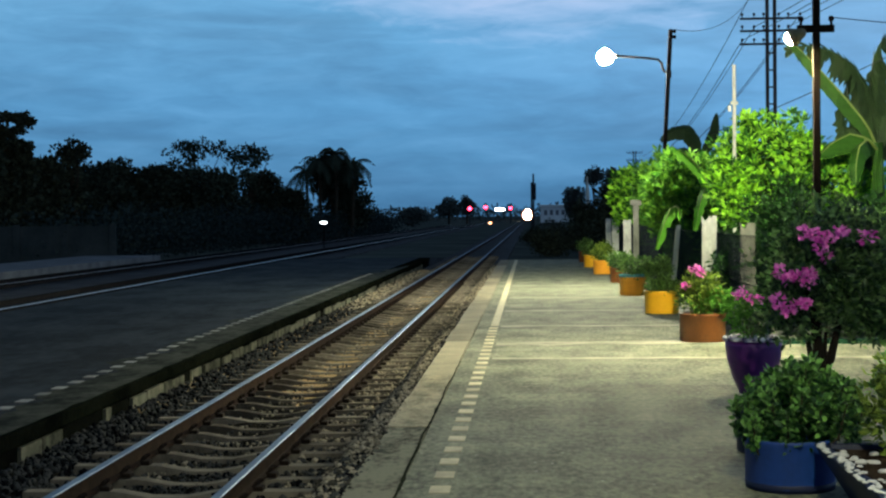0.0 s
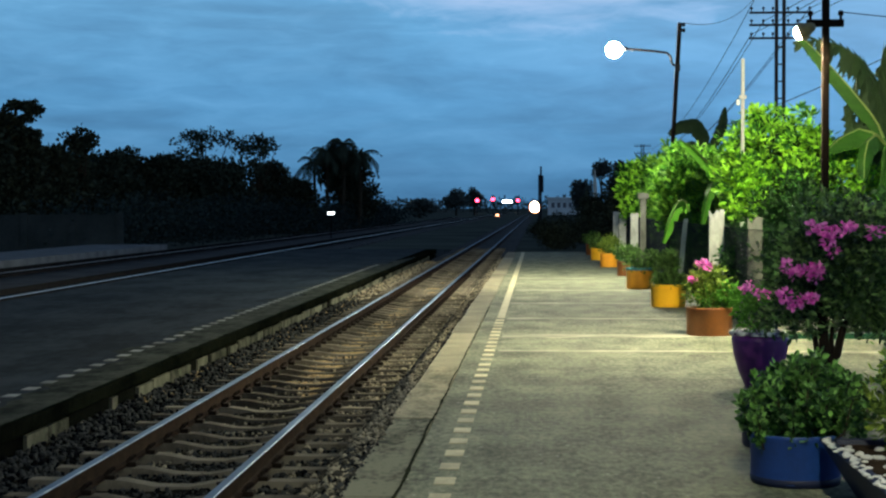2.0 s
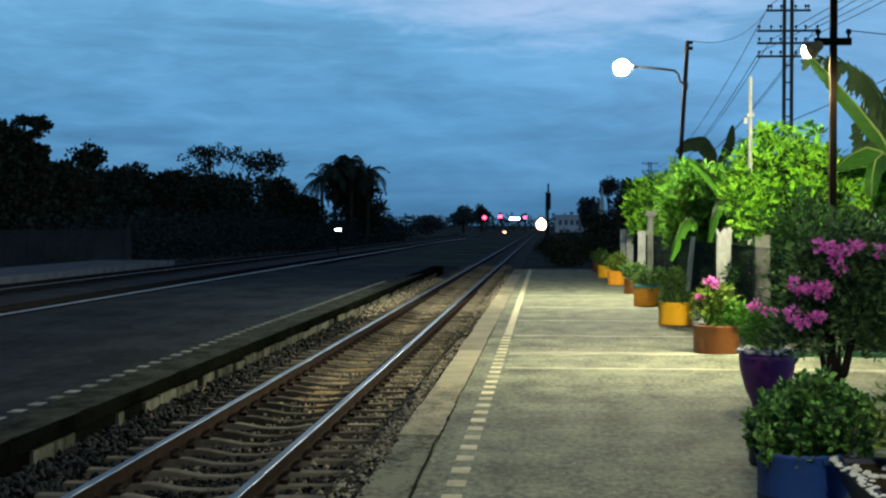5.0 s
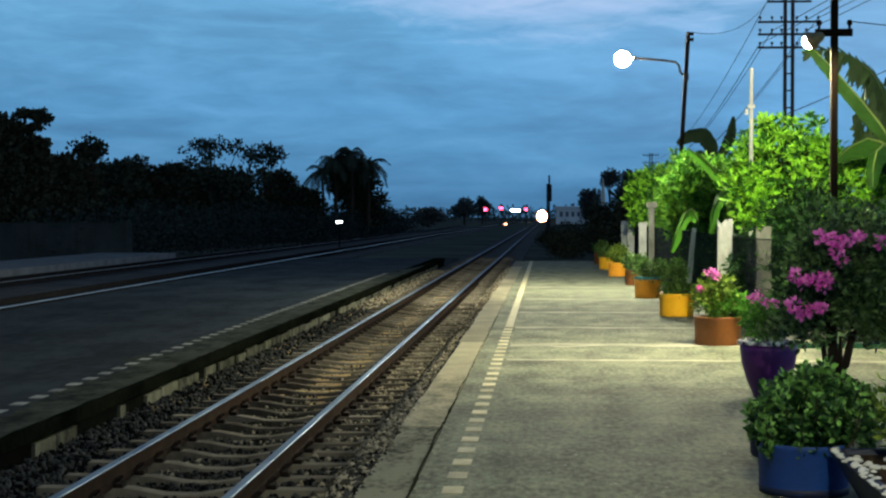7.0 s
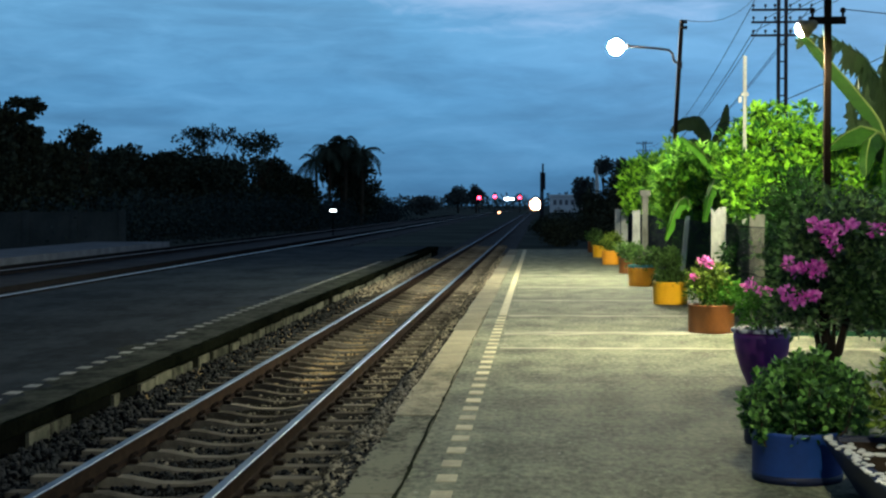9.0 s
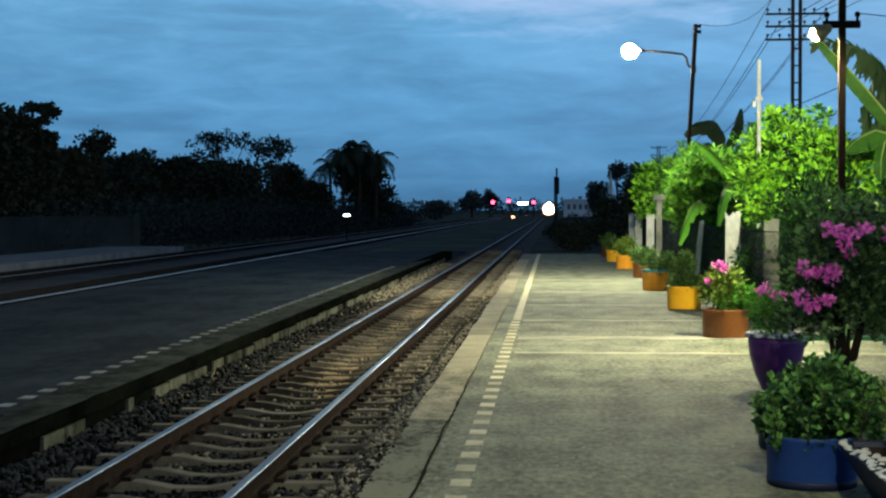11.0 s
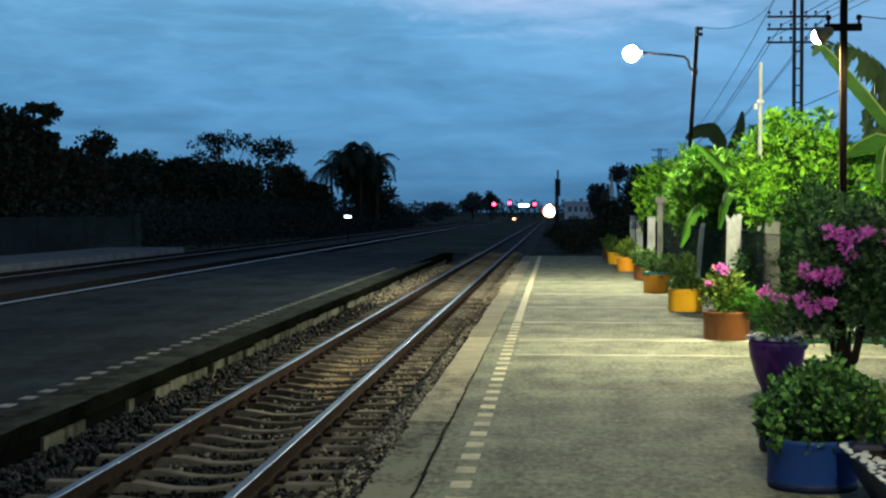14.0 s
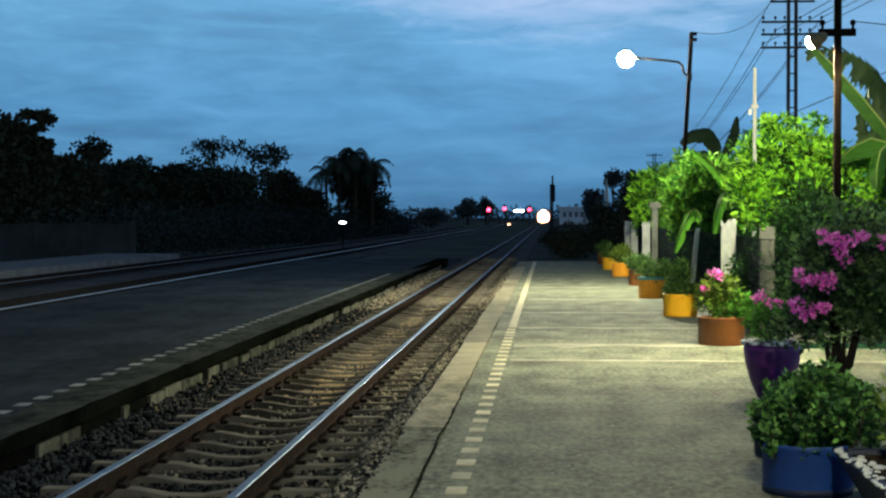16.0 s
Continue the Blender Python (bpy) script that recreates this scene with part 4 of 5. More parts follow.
    for i in range(170):
        o = new("pebble", pm)
        o.parent = p
        edge = i < 60
        x = rnd.uniform(-0.385, -0.32) if edge else rnd.uniform(-0.32, 0.3)
        yy = -1.08 + 2.16 * i / 60 if edge else rnd.uniform(-1.0, 1.0)
        s = rnd.uniform(0.012, 0.022) if edge else rnd.uniform(0.014, 0.038)
        o.matrix_basis = pose(x, yy, (0.303 if edge else 0.272) + s * 0.25, 0, 0, rnd.uniform(0, 180)) @ Matrix.Diagonal((s * rnd.uniform(0.7, 1.2), s, s * 0.45, 1))
    foliage("leaves", p, M_LIME, clumps(0.12, 0.75, 0.56, 0.27, 0.3, 0.30, 60, 24, 0.4), 0.045, 1800, 0.05, slim=0.55, lift=0.5, seed=24)
    foliage("upper_leaves", p, M_JADE, clumps(0.10, 0.95, 0.72, 0.18, 0.2, 0.16, 30, 25, 0.4), 0.04, 900, 0.05, slim=0.6, lift=0.5, seed=25)


make_pots()


# ---- fence and green hedge behind the platform ----
def fence_post(y, h, w, lean=0, cap=False, face=None):
    p = thing("fence_post", (2.74 if y > 21 and y < 22 else 2.46) + w / 2, y, 0, "weathered pale concrete fence slab with broken top", "fence post", "fence posts", rz=0)
    bm = bmesh.new()
    box(bm, -w / 2, w / 2, -0.05, 0.05, -0.02, h * 0.93)
    bmesh.ops.subdivide_edges(bm, edges=bm.edges[:], cuts=3, use_grid_fill=True)
    g = random.Random(int(y * 10))
    for v in bm.verts:
        if v.co.z > h * 0.9 and not cap:
            v.co.z += g.choice((0.0, 0.02, 0.10, -0.03)) * h * 0.6
        v.co.x += g.uniform(-0.008, 0.008)
    if lean:
        bmesh.ops.transform(bm, matrix=Matrix.Shear("XY", 4, (lean, 0)), verts=bm.verts)
    part("slab", bm, face or M_POST, p)
    if cap:
        boxed("cap", (-w / 2 - 0.06, w / 2 + 0.06, -0.09, 0.09, h * 0.93 - 0.002, h), face or M_POST, p, 0.01)


def make_fence():
    tagged(boxed("kerb", (2.95, 6.5, 19.86, 19.95, -0.02, 0.06), M_KERB, None, 0.01), "thin green painted kerb behind the platform", kind="structure")
    for y, h, w, lean, cap in ((21.5, 1.48, 0.185, 0, False), (23.6, 1.58, 0.205, 0, False), (29.3, 1.40, 0.075, 0.10, False),
                               (39.6, 1.94, 0.14, 0, True), (43.7, 1.47, 0.21, 0, False), (49.8, 1.49, 0.205, 0, False), (53.9, 1.46, 0.17, 0, False)):
        # first post darkened as if shaded; the capped one is plain darker grey
        fence_post(y, h, w, lean, cap, M_POST_DARK if cap or y < 22 else None)
    f = thing("wire_fence", 2.66, 0, 0, "dark wire mesh fence strung behind concrete posts", "fence")
    for z in (0.1, 0.7, 1.3):
        part("wire_strand", tube(bmesh.new(), [(0, 19.5 + 5.7 * i, z + 0.02 * (-1) ** i) for i in range(7)], 0.005, 5), M_MESH, f)
    # woven mesh: crossing diagonals between the strands
    v, fc = [], []
    for k in range(420):
        y0 = 19.6 + 0.08 * k
        for sg in (-1, 1):
            b0 = len(v)
            y1 = y0 + sg * 1.2
            for yy, z in ((y0, 0.08), (y1, 1.32)):
                v += [(-0.002, yy - 0.004, z), (0.002, yy + 0.004, z), (-0.002, yy + 0.004, z)]
            fc += [(b0, b0 + 1, b0 + 4, b0 + 3), (b0 + 1, b0 + 2, b0 + 5, b0 + 4), (b0 + 2, b0, b0 + 3, b0 + 5)]
    sheet("wire_mesh", v, fc, M_MESH, f, "thin dark woven wire mesh")
    # dark leaves fill in the shade behind the posts
    c = ([(rnd.uniform(4.1, 5.2), rnd.uniform(21.5, 74), rnd.uniform(0.0, 1.9)) for _ in range(700)]
         + [(rnd.uniform(3.1, 3.9), rnd.uniform(25.5, 60), rnd.uniform(0.0, 1.25)) for _ in range(420)])
    tagged(foliage("hedge", None, M_LEAFM, c, (0.16, 0.25, 0.14), 34000, 0.12, seed=27, slim=0.6), "dark overgrown hedge behind the fence", "hedge", kind="stuff")


def tree(name, x, y, z, label, trunk_pts, radii, crown, material, count, size, spread, group="", seed=1, limbs=0, **kw):
    p = thing(name, x, y, z, label, "tree", group)
    bm = tube(bmesh.new(), trunk_pts, radii, 8)
    g = random.Random(seed)
    top = Vector(trunk_pts[-2])
    for _ in range(limbs):
        c = Vector(g.choice(crown))
        tube(bm, [top, top.lerp(c, 0.5) + Vector((0, 0, 0.1)), c], [radii[-1] * 1.0, radii[-1] * 0.7, radii[-1] * 0.25], 5)
    part("trunk", bm, M_BARK, p)
    foliage("crown", p, material, crown, spread, count, size, seed=seed, **kw)
    return p


def make_hedge():
    # bright shrub tree leaning over the fence
    cr = (clumps(0.0, 0, 2.34, 0.84, 0.7, 0.80, 190, 31, 0.6) + clumps(-0.56, 0, 2.1, 0.40, 0.45, 0.5, 75, 32, 0.4)
          + clumps(1.0, 0.1, 2.05, 0.85, 0.6, 0.72, 150, 33, 0.4) + clumps(1.35, 0.3, 1.7, 0.7, 0.5, 0.62, 90, 28, 0.3)
          + clumps(-0.56, -0.66, 1.88, 0.34, 0.2, 0.50, 80, 27, 0.2))
    p = tree("shrub_tree", 3.56, 24.6, 0, "lush bright green shrub tree over the fence", [(0.5, 0.3, -0.02), (0.35, 0.2, 0.8), (0.15, 0.1, 1.4), (0.1, 0, 2.0)], [0.07, 0.06, 0.05, 0.03],
         cr, M_LEAF, 10500, 0.122, (0.05, 0.05, 0.03), "trees behind the fence", 31, 8, slim=0.48, lift=0.5)
    # darker filler leaves paint the shade inside the crown
    foliage("inner_leaves", p, M_LEAFM, clumps(0.15, 0.1, 2.1, 0.75, 0.5, 0.62, 70, 131, 0.1), 0.13, 4500, 0.10, "inner leaves coloured dark as shade", seed=131, slim=0.7)
    # darker understorey in front of the fence
    cr = clumps(0.3, 0, 0.9, 1.0, 0.5, 0.85, 120, 34, 0.3)
    tree("shrub", 3.75, 20.8, 0, "dark dense shrub with small leaves beside the platform", [(0, 0, 0), (0, 0, 0.5), (0.05, 0, 1.0)], [0.05, 0.04, 0.02],
         cr, M_LEAFD, 6500, 0.085, 0.07, "shrubs by the fence", 34, 5, slim=0.55)
    cr = clumps(0, 0, 1.3, 0.6, 0.4, 0.7, 60, 35, 0.3)
    tree("shrub", 3.4, 22.5, 0, "green shrub with small leaves growing through the fence", [(0, 0, 0), (0, 0, 0.6), (0.05, 0, 1.2)], [0.05, 0.04, 0.02],
         cr, M_LEAFM, 2600, 0.08, 0.10, "shrubs by the fence", 35, 4, slim=0.55)
    cr = clumps(0, 0, 0.85, 0.55, 0.35, 0.62, 60, 135, 0.2)
    tree("shrub", 3.05, 22.2, 0, "dark small-leaved shrub between fence posts", [(0, 0, 0), (0, 0, 0.5), (0.05, 0, 1.0)], [0.04, 0.03, 0.02],
         cr, M_LEAFM, 3400, 0.085, 0.08, "shrubs by the fence", 135, 5, slim=0.55)
    # mid-green trees further along
    cr = clumps(0.25, 0, 2.0, 0.80, 0.6, 0.80, 130, 36, 0.4) + clumps(-0.40, 0.0, 2.0, 0.45, 0.5, 0.92, 100, 37, 0.3) + clumps(0.1, -0.2, 1.15, 0.7, 0.4, 0.35, 50, 136, 0.3)
    tree("shrub_tree", 3.18, 33.6, 0, "mid-green leafy tree hiding the lamp post", [(0.2, 0, -0.02), (0.15, 0, 0.8), (0.1, 0, 1.4), (0.1, 0, 2.0)], [0.08, 0.07, 0.05, 0.03],
         cr, M_LEAFC, 7600, 0.15, (0.07, 0.07, 0.045), "trees behind the fence", 36, 8, slim=0.45)
    cr = clumps(0.0, 0, 2.15, 0.95, 1.4, 1.1, 150, 29, 0.4) + clumps(-0.2, -0.5, 1.25, 0.7, 0.9, 0.5, 60, 129, 0.3)
    p = tree("shrub_tree", 3.65, 43.0, 0, "mid-green leafy tree behind concrete fence posts", [(0, 0, -0.02), (0.05, 0, 0.8), (0, 0, 1.4), (0.1, 0, 2.0)], [0.1, 0.08, 0.06, 0.04],
             cr, M_LEAFC, 7500, 0.18, 0.10, "trees behind the fence", 29, 8, slim=0.5)
    foliage("inner_leaves", p, M_LEAFM, clumps(0.1, 0.3, 1.8, 0.8, 1.0, 1.0, 70, 139, 0.1), 0.2, 3600, 0.16, "inner leaves coloured dark as shade", seed=139, slim=0.7)
    cr = clumps(0.0, 0, 2.2, 0.6, 1.4, 0.9, 70, 38, 0.4) + clumps(0.0, -0.6, 1.6, 0.55, 0.8, 0.5, 30, 138, 0.3)
    tree("shrub_tree", 3.1, 50.0, 0, "bright green young tree behind the fence", [(0, 0, -0.4), (0.05, 0, 0.8), (0, 0, 1.6), (0.1, 0, 2.2)], [0.1, 0.08, 0.06, 0.04],
         cr, M_LEAF, 3600, 0.2, 0.12, "trees behind the fence", 38, 6, slim=0.55)
    # dark trees past the end of the fence
    for x, y, h, r, s in ((4.4, 75, 3.3, 1.3, 39), (3.4, 88, 2.6, 1.2, 40), (5.2, 95, 4.4, 1.3, 41), (5.5, 64, 3.6, 1.5, 42)):
        cr = clumps(0, 0, h * 0.55, r, r * 1.3, h * 0.48, 80, s, 0.4)
        tree("dark_tree", x, y, FIELD, "dark dense tree past the platform end", [(0, 0, 0), (0, 0, h * 0.3), (0, 0, h * 0.6)], [0.14, 0.1, 0.06],
             cr, M_WOODS, 3500, 0.26, 0.22, "dark trees", s, 5)
    for x, y, r, h, s in ((0.9, 78, 0.9, 1.1, 43), (2.3, 84, 1.0, 1.5, 44), (1.6, 95, 1.3, 1.5, 45), (0.2, 105, 1.0, 1.2, 46)):
        p = thing("bush", x, y, FIELD, "dark low bush at the platform end", "bush", "bushes at the platform end")
        foliage("leaves", p, M_WOODS, clumps(0, 0, h * 0.5, r, r, h * 0.55, 50, s, 0.2), 0.15, 2200, 0.17, seed=s)


def banana_leaf(p, pts, width, material, seed, tear=0.15):
    """A long blade along a curved midrib, with notched edges."""
    g = random.Random(seed)
    pts = [Vector(q) for q in pts]
    n = 26
    v, f = [], []

    def at(t):
        k = t * (len(pts) - 1)
        i = min(int(k), len(pts) - 2)
        return pts[i].lerp(pts[i + 1], k - i)
    for i in range(n + 1):
        t = i / n
        c = at(t)
        d = (at(min(1, t + 0.02)) - at(max(0, t - 0.02))).normalized()
        side = d.cross(Vector((0, -1, 0.25))).normalized()
        w = width * (math.sin(math.pi * min(1, t * 0.93 + 0.05)) ** 0.55)
        dn = Vector((0, 0.05, -0.12)) * (w / max(width, 1e-6))
        a = c + side * w * (1 - tear * g.random()) + dn
        b = c - side * w * (1 - tear * g.random()) + dn
        v += [a, c, b]
    for i in range(n):
        k = i * 3
        f += [(k, k + 1, k + 4, k + 3), (k + 1, k + 2, k + 5, k + 4)]
    b = sheet("blade", v, f, material, p)
    rib = [at(i / 10) + Vector((0, -0.012, 0.008)) for i in range(11)]
    part("midrib", tube(bmesh.new(), rib, [0.022 * (1 - i / 12) for i in range(11)], 6), M_BANSHADE if material is M_BANSHADE else M_MIDRIB, b, "pale midrib")


def torn_leaf(p, pts, seed, length=0.34):
    """A dark frayed leaf: strips hang from an arched midrib."""
    g = random.Random(seed)
    pts = [Vector(q) for q in pts]
    v, f = [], []
    n = 70
    for i in range(n):
        t = (i + g.random()) / n
        k = t * (len(pts) - 1)
        j = min(int(k), len(pts) - 2)
        c = pts[j].lerp(pts[j + 1], k - j)
        d = (pts[j + 1] - pts[j]).normalized()
        ln = length * (math.sin(math.pi * min(1, 0.12 + 0.85 * t)) ** 0.5) * g.uniform(0.45, 1.1)
        down = (Vector((g.uniform(-0.25, 0.25), g.uniform(-0.5, 0.2), -1)) + d * 0.35).normalized()
        if i % 4 == 0:
            down = (Vector((0, 0.4, 0.55)) + d * 0.6).normalized()
            ln *= 0.45
        b0 = len(v)
        w = g.uniform(0.025, 0.055)
        v += [c - d * w, c + d * w, c + down * ln * 0.6 + d * w * 0.9, c + down * ln + d * g.uniform(-0.02, 0.03), c + down * ln * 0.6 - d * w * 0.7]
        f.append((b0, b0 + 1, b0 + 2, b0 + 3, b0 + 4))
    b = sheet("torn_blade", v, f, M_BANSHADE, p, "dark frayed leaf")
    part("midrib", tube(bmesh.new(), pts, [0.03 - 0.02 * i / (len(pts) - 1) for i in range(len(pts))], 6), M_BANSHADE, b)


def make_bananas():
    p = thing("banana_plant", 5.05, 24.0, 0, "tall banana plant with broad arching lit leaves", "banana plant")
    part("stem", tube(bmesh.new(), [(0, 0, -0.02), (0.02, 0, 1.4), (0, 0, 2.6)], [0.15, 0.13, 0.08], 12), M_BANANA, p)
    banana_leaf(p, [(0, 0, 2.5), (-0.15, -0.05, 2.85), (-0.55, -0.1, 3.33), (-0.95, -0.1, 3.78), (-1.30, -0.1, 4.12)], 0.10, M_BANANA, 1, 0.22)
    banana_leaf(p, [(0, 0, 2.5), (-0.18, -0.1, 2.66), (-0.42, -0.15, 2.72), (-0.68, -0.2, 2.60), (-0.88, -0.25, 2.42)], 0.15, M_BANANA, 2)
    banana_leaf(p, [(-0.02, -0.05, 2.5), (-0.2, -0.3, 2.64), (-0.36, -0.5, 2.52), (-0.43, -0.6, 2.28), (-0.43, -0.6, 2.0)], 0.13, M_BANANA, 3)
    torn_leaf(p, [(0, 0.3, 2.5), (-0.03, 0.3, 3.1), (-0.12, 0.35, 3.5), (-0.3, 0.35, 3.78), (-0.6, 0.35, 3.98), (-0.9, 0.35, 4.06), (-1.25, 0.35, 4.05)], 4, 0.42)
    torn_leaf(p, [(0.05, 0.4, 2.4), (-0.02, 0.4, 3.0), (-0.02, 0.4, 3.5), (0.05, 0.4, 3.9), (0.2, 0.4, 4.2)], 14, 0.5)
    banana_leaf(p, [(0.0, 0.5, 2.3), (-0.1, 0.5, 2.8), (-0.16, 0.5, 3.2), (-0.1, 0.5, 3.6)], 0.24, M_BANSHADE, 15, 0.5)
    banana_leaf(p, [(0.0, 0.6, 2.3), (-0.35, 0.6, 2.7), (-0.42, 0.6, 3.1), (-0.3, 0.6, 3.4)], 0.14, M_BANSHADE, 16, 0.6)
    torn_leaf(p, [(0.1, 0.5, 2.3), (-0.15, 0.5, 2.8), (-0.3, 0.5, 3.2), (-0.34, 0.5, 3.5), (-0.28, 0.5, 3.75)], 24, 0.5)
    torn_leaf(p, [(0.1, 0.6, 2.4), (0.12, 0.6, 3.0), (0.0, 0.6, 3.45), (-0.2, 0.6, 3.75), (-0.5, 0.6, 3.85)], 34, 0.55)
    banana_leaf(p, [(0.1, 0.3, 2.4), (0.05, 0.35, 3.0), (0.1, 0.4, 3.5), (0.12, 0.4, 3.9)], 0.26, M_BANSHADE, 5, 0.5)
    banana_leaf(p, [(0.1, 0.2, 2.4), (0.3, 0.2, 3.0), (0.55, 0.2, 3.4), (0.9, 0.2, 3.5)], 0.25, M_BANSHADE, 6, 0.4)
    banana_leaf(p, [(0.02, 0.2, 2.2), (-0.05, 0.25, 2.6), (-0.06, 0.3, 2.95), (-0.12, 0.3, 3.2)], 0.22, M_BANSHADE, 7, 0.6)
    q = thing("banana_plant", 5.75, 57.0, FIELD, "dark banana plant with an arched leaf behind the trees", "banana plant")
    part("stem", tube(bmesh.new(), [(0, 0, 0), (0.02, 0, 2.4), (0, 0, 4.2)], [0.2, 0.17, 0.1], 12), M_BANSHADE, q)
    banana_leaf(q, [(0.0, 0, 3.9), (-0.05, -0.1, 4.55), (-0.35, -0.2, 4.95), (-0.8, -0.25, 4.9), (-1.25, -0.25, 4.55)], 0.30, M_BANSHADE, 8)
    banana_leaf(q, [(0.1, 0, 3.9), (0.45, 0, 4.5), (0.65, 0, 5.0), (0.72, 0, 5.5)], 0.2, M_BANSHADE, 9)
    banana_leaf(q, [(-0.1, -0.2, 3.6), (-0.4, -0.5, 4.2), (-0.7, -0.8, 4.1), (-1.0, -1.0, 3.6)], 0.28, M_BANSHADE, 10)
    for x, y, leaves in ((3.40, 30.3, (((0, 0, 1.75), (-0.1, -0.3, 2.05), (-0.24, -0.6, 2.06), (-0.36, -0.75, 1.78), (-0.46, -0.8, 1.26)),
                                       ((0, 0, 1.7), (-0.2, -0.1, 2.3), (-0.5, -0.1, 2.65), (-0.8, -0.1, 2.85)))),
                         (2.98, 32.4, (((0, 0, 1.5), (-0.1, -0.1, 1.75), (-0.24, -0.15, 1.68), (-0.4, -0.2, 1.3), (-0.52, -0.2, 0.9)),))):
        r = thing("banana_plant", x, y, 0, "young banana plant with drooping leaves in a lit green", "banana plant", "young banana plants")
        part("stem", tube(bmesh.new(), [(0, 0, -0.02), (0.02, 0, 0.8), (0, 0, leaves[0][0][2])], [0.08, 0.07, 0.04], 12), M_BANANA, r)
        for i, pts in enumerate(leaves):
            banana_leaf(r, pts, 0.11 - 0.05 * i, M_BANLIT, 11 + i, 0.25)


make_fence()
make_hedge()
make_bananas()


# ---- far side: dark trees, palm, lights ----
def palm(x, y, h, seed, spread=2.6):
    p = thing("palm_tree", x, y, FIELD, "dark palm silhouette with drooping fronds", "palm tree", "palms")
    part("trunk", tube(bmesh.new(), [(0, 0, 0), (0.1, 0, h * 0.5), (0, 0, h)], [0.2, 0.16, 0.14], 8), M_BARK, p)
    g = random.Random(seed)
    for i in range(16):
        a, up = 2 * math.pi * i / 16 + g.uniform(-0.2, 0.2), g.uniform(-0.3, 0.8)
        ln = spread * g.uniform(0.8, 1.1)
        v, f = [], []
        out = Vector((math.cos(a), math.sin(a), 0))
        s = Vector((-math.sin(a), math.cos(a), 0))
        for k in range(29):
            t = k / 28
            v.append(out * (ln * t * (1 - 0.25 * t * t)) + Vector((0, 0, h + up * ln * t - 0.8 * ln * t * t)))
        for k in range(28):
            t = k / 28
            w = (0.55 * math.sin(math.pi * min(1, t * 0.9 + 0.1)) + 0.03) * g.uniform(0.75, 1.2)
            for sg in (-1, 1):
                v.append(v[k] + s * sg * w + Vector((0, 0, -0.6 * w * (1 + t))) + out * 0.25)
                f.append((k, len(v) - 1, k + 1))
        sheet("frond", v, f, M_WOODS, p)


def make_far_side():
    # (x, y, height, radius, seed, thin): broad dense trees, and two thin feathery crowns above them
    spec = [(-28.9, 80, 7.3, 2.7, 50, 0), (-26.2, 81, 5.9, 1.2, 49, 0), (-24.0, 84, 6.2, 0.9, 51, 1), (-25.2, 83, 4.9, 1.5, 46, 0), (-27.3, 80, 6.9, 1.5, 45, 0), (-33, 95, 6.6, 4.2, 52, 0), (-27.6, 104, 5.3, 2.6, 53, 0), (-31.5, 112, 5.5, 3.2, 54, 0),
            (-28.6, 110, 5.7, 2.2, 55, 0), (-25.6, 110, 5.4, 2.0, 48, 0), (-24.9, 120, 7.9, 2.7, 56, 1), (-21.4, 122, 7.5, 2.0, 57, 1), (-25.9, 116, 4.8, 1.7, 44, 0), (-23.3, 119, 4.9, 2.2, 58, 0),
            (-20.6, 124, 5.2, 1.7, 47, 0), (-18.9, 126, 3.9, 1.5, 59, 0)]
    for x, y, h, r, s, thin in spec:
        if thin:
            cr = clumps(0, 0, h * 0.88, r, r, h * 0.11, 38, s, 0.3) + clumps(0, 0, h * 0.55, r * 0.45, r * 0.4, h * 0.3, 22, s + 60, 0.3)
        else:
            cr = clumps(0, 0, h * 0.48, r, r, h * 0.48, 30 + int(r * 26), s, 0.3) + clumps(0, 0, h * 0.9, r * 0.6, r * 0.5, h * 0.09, 14, s + 90, 0.3)
        tree("dark_tree", x, y, FIELD, "thin dark feathery tree across the tracks" if thin else "dark broad tree silhouette across the tracks",
             [(0, 0, 0), (0.1, 0, h * 0.35), (0, 0, h * 0.72)], [0.24, 0.18, 0.08],
             cr, M_WOODS, 1600 if thin else 9000, 0.22 if thin else 0.27, 0.17 if thin else 0.30, "dark trees", s, 12, slim=0.8)
    # layered boughs reaching out of the tall tree
    b = thing("tree_bough", -25.9, 80, FIELD, "dark spreading boughs of a tall tree", "tree bough")
    for i, (dx, z, w) in enumerate(((0.1, 7.15, 0.95), (0.55, 6.9, 0.55), (-0.3, 6.45, 0.9), (0.2, 5.75, 0.8))):
        part("branch", tube(bmesh.new(), [(dx - w - 0.6, 0, z - 0.5), (dx - w * 0.3, 0, z - 0.1), (dx + w * 0.8, 0, z)], [0.07, 0.05, 0.02], 6), M_BARK, b)
        foliage("leaves", b, M_WOODS, clumps(dx, 0, z, w, 0.6, 0.16, 26, 130 + i, 0.1), (0.14, 0.14, 0.07), 900, 0.17, seed=130 + i, slim=0.8)
    # thick broad tree among the palms
    cr = clumps(0, 0, 5.5, 2.0, 2.0, 2.1, 100, 65, 0.3) + clumps(1.0, 0, 3.2, 2.2, 2.0, 2.2, 60, 66, 0.2)
    tree("dark_tree", -18.1, 150, FIELD, "dark round tree between palms", [(0, 0, 0), (0, 0, 2.5), (0, 0, 4.5)], [0.4, 0.3, 0.2], cr, M_WOODS, 8000, 0.42, 0.4, "dark trees", 65, 8)
    for x, y, h, s in ((-20.6, 148, 6.3, 1), (-19.3, 147, 7.3, 2), (-17.8, 147, 7.9, 3), (-16.4, 148, 6.9, 4), (-18.4, 149, 6.6, 5)):
        palm(x, y, h, s, 2.5)
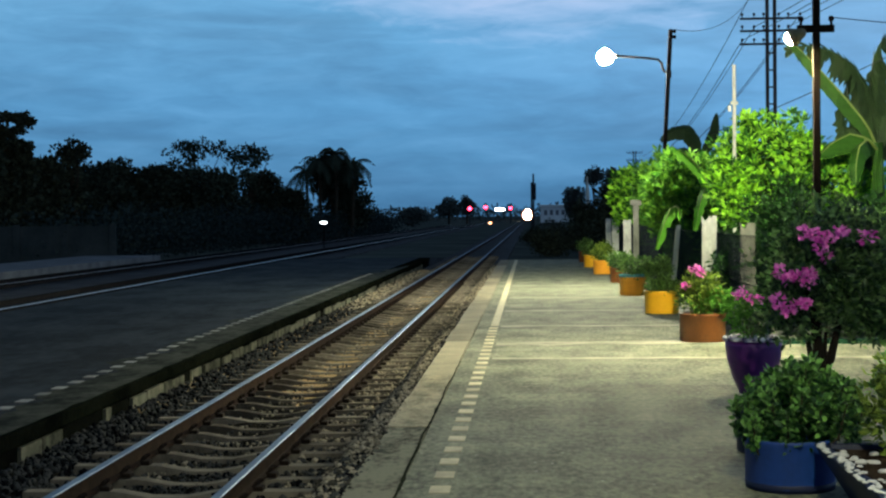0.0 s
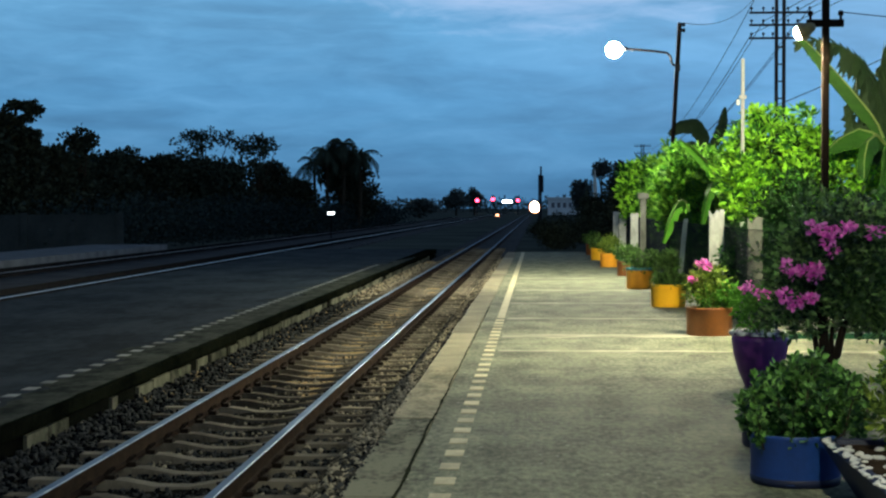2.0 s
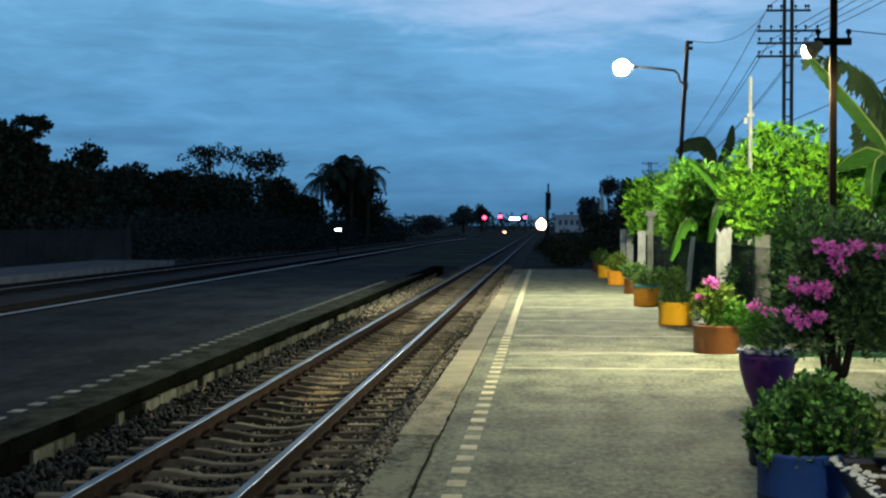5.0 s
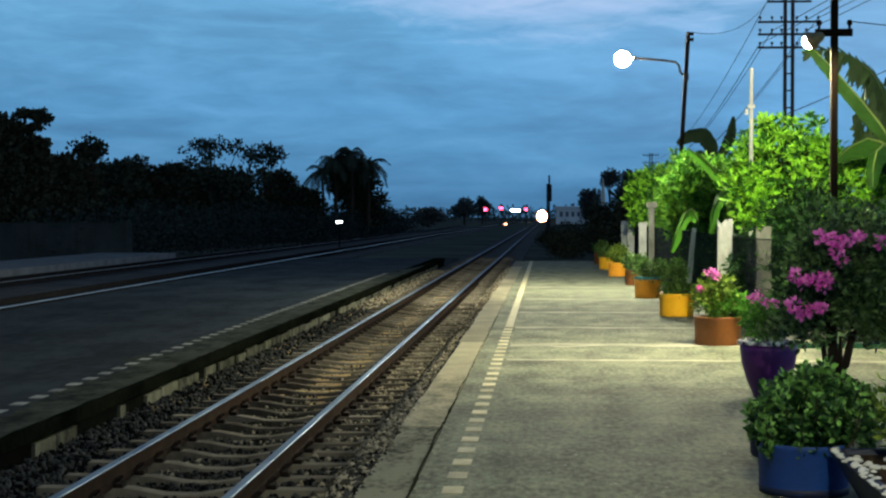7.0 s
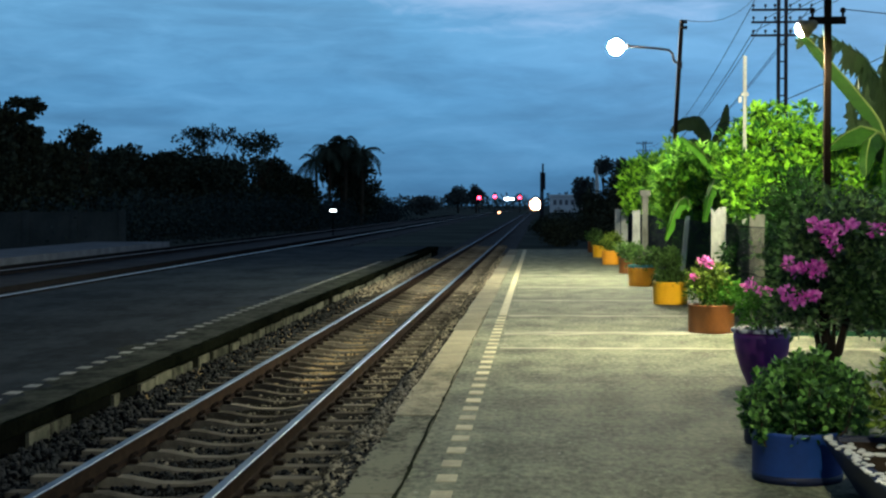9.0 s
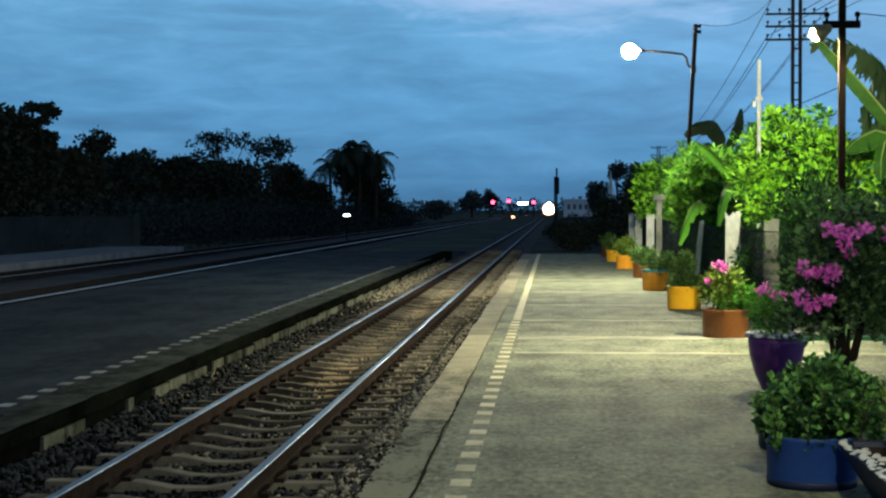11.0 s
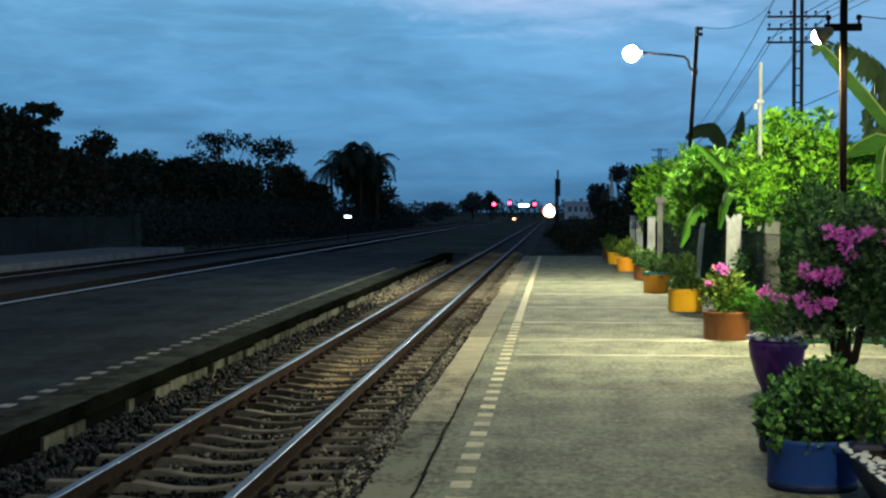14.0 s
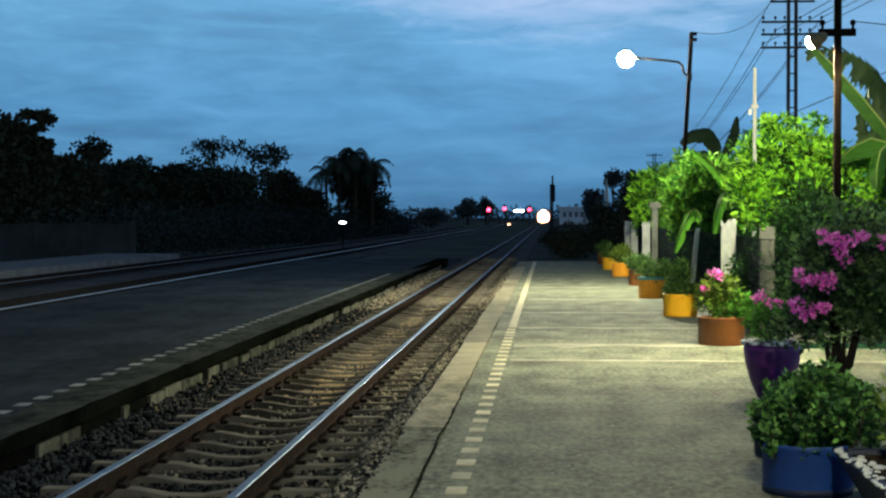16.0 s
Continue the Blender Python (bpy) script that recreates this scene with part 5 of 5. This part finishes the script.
    c = [(x * (1 + 0.004 * k), 112 + k * 3 + rnd.uniform(-2, 2), FIELD + rnd.uniform(0.8, 5.55) * (1 + 0.12 * noise.noise((x * 0.5, k, 1)))) for x in np.arange(-36, -20.5, 0.45) for k in range(3)]
    tagged(foliage("woods", None, M_WOODS, c, (0.55, 0.7, 0.35), 15000, 0.27, seed=68, slim=0.8), "dark dense woods across the tracks", "woods", kind="stuff")
    # low boundary wall past the end of the far platform
    w = thing("boundary_wall", -22.0, 72.0, FIELD, "low dark grey rendered boundary wall with pillars", "wall", kind="structure")
    boxed("wall_panel", (-5.5, 3.1, 0, 0.15, 0, 1.72), M_RENDERWALL, w)
    for x in (-4.0, -1.2, 1.0, 3.2):
        boxed("pillar", (x - 0.16, x + 0.16, -0.08, -0.004, 0, 1.80), M_RENDERWALL, w, 0.01)
    # undergrowth along the far boundary
    c = [(x, y + rnd.uniform(-3, 3), FIELD + rnd.uniform(0.3, 1.9)) for y in range(76, 190, 2) for x in (-22 + 0.03 * y, -23.5 + 0.03 * y, -25 + 0.03 * y)]
    tagged(foliage("undergrowth", None, M_UNDER, c, (1.1, 1.4, 0.6), 34000, 0.2, seed=70, slim=0.8), "dark undergrowth along the far boundary", "undergrowth", kind="stuff")
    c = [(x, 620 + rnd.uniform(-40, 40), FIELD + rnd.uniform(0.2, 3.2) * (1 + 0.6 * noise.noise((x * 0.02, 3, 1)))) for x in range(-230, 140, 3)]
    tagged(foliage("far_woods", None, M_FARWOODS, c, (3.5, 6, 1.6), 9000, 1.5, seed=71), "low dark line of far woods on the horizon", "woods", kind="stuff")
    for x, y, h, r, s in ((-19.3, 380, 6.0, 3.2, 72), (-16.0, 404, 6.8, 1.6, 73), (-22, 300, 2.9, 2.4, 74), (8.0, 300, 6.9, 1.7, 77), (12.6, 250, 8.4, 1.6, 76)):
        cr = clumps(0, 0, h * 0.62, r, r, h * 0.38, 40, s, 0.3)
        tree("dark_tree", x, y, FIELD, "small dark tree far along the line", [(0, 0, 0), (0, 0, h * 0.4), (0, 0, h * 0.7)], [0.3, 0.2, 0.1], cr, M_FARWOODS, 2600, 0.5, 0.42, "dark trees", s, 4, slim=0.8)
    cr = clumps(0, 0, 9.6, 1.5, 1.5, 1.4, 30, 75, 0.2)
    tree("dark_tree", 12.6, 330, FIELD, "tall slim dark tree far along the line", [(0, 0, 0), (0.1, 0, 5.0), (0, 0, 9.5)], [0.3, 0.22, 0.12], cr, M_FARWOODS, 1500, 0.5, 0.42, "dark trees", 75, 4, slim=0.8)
    # long low white building beyond the platform end
    b = thing("low_building", 8.3, 424, FIELD, "low pale building with dark windows far off", "building")
    boxed("wall", (-5.9, 5.9, -2, 3, 0, 4.0), M_FAR, b)
    boxed("roof", (-6.2, 6.2, -2.4, 3.4, 4.0, 4.6), M_FAR, b, 0.05)
    for i in range(7):
        boxed("window", (-5.0 + i * 1.5, -4.2 + i * 1.5, -2.06, -1.9, 1.9, 3.2), M_FARDARK, b)
    # semaphore mast
    m = thing("signal_mast", 0.34, 250, FIELD, "dark railway signal mast beside the line", "signal mast")
    boxed("pole", (-0.14, 0.14, -0.14, 0.14, 0, 8.3), M_GREYIRON, m)
    boxed("ladder", (-0.42, -0.16, -0.05, 0.05, 0, 7.0), M_GREYIRON, m)
    boxed("signal_head", (-0.34, 0.40, -0.2, 0.2, 4.3, 6.9), M_GREYIRON, m, 0.05)
    # red signals with their posts
    for x, y, z, r in ((-14.78, 390, 3.23, 0.45), (-11.26, 400, 3.55, 0.42), (-5.14, 400, 3.27, 0.40)):
        s = thing("railway_signal", x, y, FIELD, "red railway signal light on a dark post", "signal", "red signals")
        boxed("post", (-0.1, 0.1, -0.1, 0.1, 0, z - FIELD), M_GREYIRON, s)
        boxed("head", (-r * 0.8, r * 0.8, 0.1, 0.5, z - FIELD - 1.2, z - FIELD + 1.0), M_GREYIRON, s, 0.1)
        bm = bmesh.new()
        bmesh.ops.create_uvsphere(bm, u_segments=16, v_segments=10, radius=r, matrix=Matrix.Translation((0, 0, z - FIELD)) @ Matrix.Diagonal((1, 0.35, 1, 1)))
        smooth(part("red_light", bm, G_RED, s, "glowing red lens"))

    def far_lamp(name, x, y, z, w, h, mt, label):
        s = thing(name, x, y, FIELD, label, "lamp")
        boxed("post", (-0.03, 0.03, 0.02, 0.08, 0, z - FIELD), M_IRON, s)
        boxed("light", (-w / 2, w / 2, -0.08, 0.02, z - FIELD - h / 2, z - FIELD + h / 2), mt, s, min(w, h) * 0.3, "small bright light")
    far_lamp("tube_light", -12.86, 100, 1.243, 0.40, 0.13, G_WHITE, "small white tube light across the tracks")
    far_lamp("tube_light", -7.75, 400, 3.0, 2.4, 0.55, G_WHITE, "far white tube light between the signals")
    far_lamp("track_light", -7.65, 300, 0.14, 0.5, 0.3, G_AMBER, "small amber light beside the side track")
    far_lamp("track_light", -23.0, 300, 2.3, 0.4, 0.4, G_WHITE, "small white light far off")


make_far_side()


# ---- the train that comes slowly nearer ----
def make_train():
    t = thing("train", 0, 0, RAIL_TOP, "approaching train with dazzling warm headlights", "train")
    boxed("body", (-1.4, 1.4, 0.6, 18.0, 0.95, 3.7), M_LOCO, t, 0.25)
    boxed("underframe", (-1.15, 1.15, 0.9, 17.5, 0.35, 0.948), M_IRON, t, 0.05)
    boxed("nose", (-1.25, 1.25, 0.0, 0.9, 0.55, 2.3), M_LOCO, t, 0.2)
    boxed("windscreen", (-1.1, 1.1, 0.57, 0.65, 2.45, 3.3), M_FARDARK, t, 0.02)
    # main disc oversized to take in the headlight's glare
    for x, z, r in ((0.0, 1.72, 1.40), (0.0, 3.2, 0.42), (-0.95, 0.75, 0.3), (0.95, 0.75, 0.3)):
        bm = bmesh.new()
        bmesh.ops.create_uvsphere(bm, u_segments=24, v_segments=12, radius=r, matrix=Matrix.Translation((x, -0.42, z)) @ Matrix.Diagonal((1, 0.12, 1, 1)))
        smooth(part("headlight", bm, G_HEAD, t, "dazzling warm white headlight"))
    # added glowing ring stands in for the halo; not a part of the train
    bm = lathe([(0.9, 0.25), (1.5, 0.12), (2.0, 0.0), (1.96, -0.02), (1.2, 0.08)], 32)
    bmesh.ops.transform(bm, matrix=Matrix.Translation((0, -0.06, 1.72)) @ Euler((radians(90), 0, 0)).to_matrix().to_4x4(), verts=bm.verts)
    smooth(part("halo_ring", bm, G_HALO, t, "orange glowing ring added as headlight halo"))
    for y in (2.2, 4.4, 13.4, 15.6):
        for s in (-1, 1):
            bm = lathe([(0.43, -0.06), (0.46, -0.055), (0.46, 0.055), (0.43, 0.06)], 20)
            bmesh.ops.transform(bm, matrix=Matrix.Translation((s * 0.533, y, 0.45)) @ Euler((0, radians(90), 0)).to_matrix().to_4x4(), verts=bm.verts)
            part("wheel", bm, M_IRON, t)
    return t


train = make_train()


def motions():
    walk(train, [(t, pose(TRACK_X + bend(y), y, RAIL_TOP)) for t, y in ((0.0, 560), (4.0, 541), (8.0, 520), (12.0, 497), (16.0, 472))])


motions()
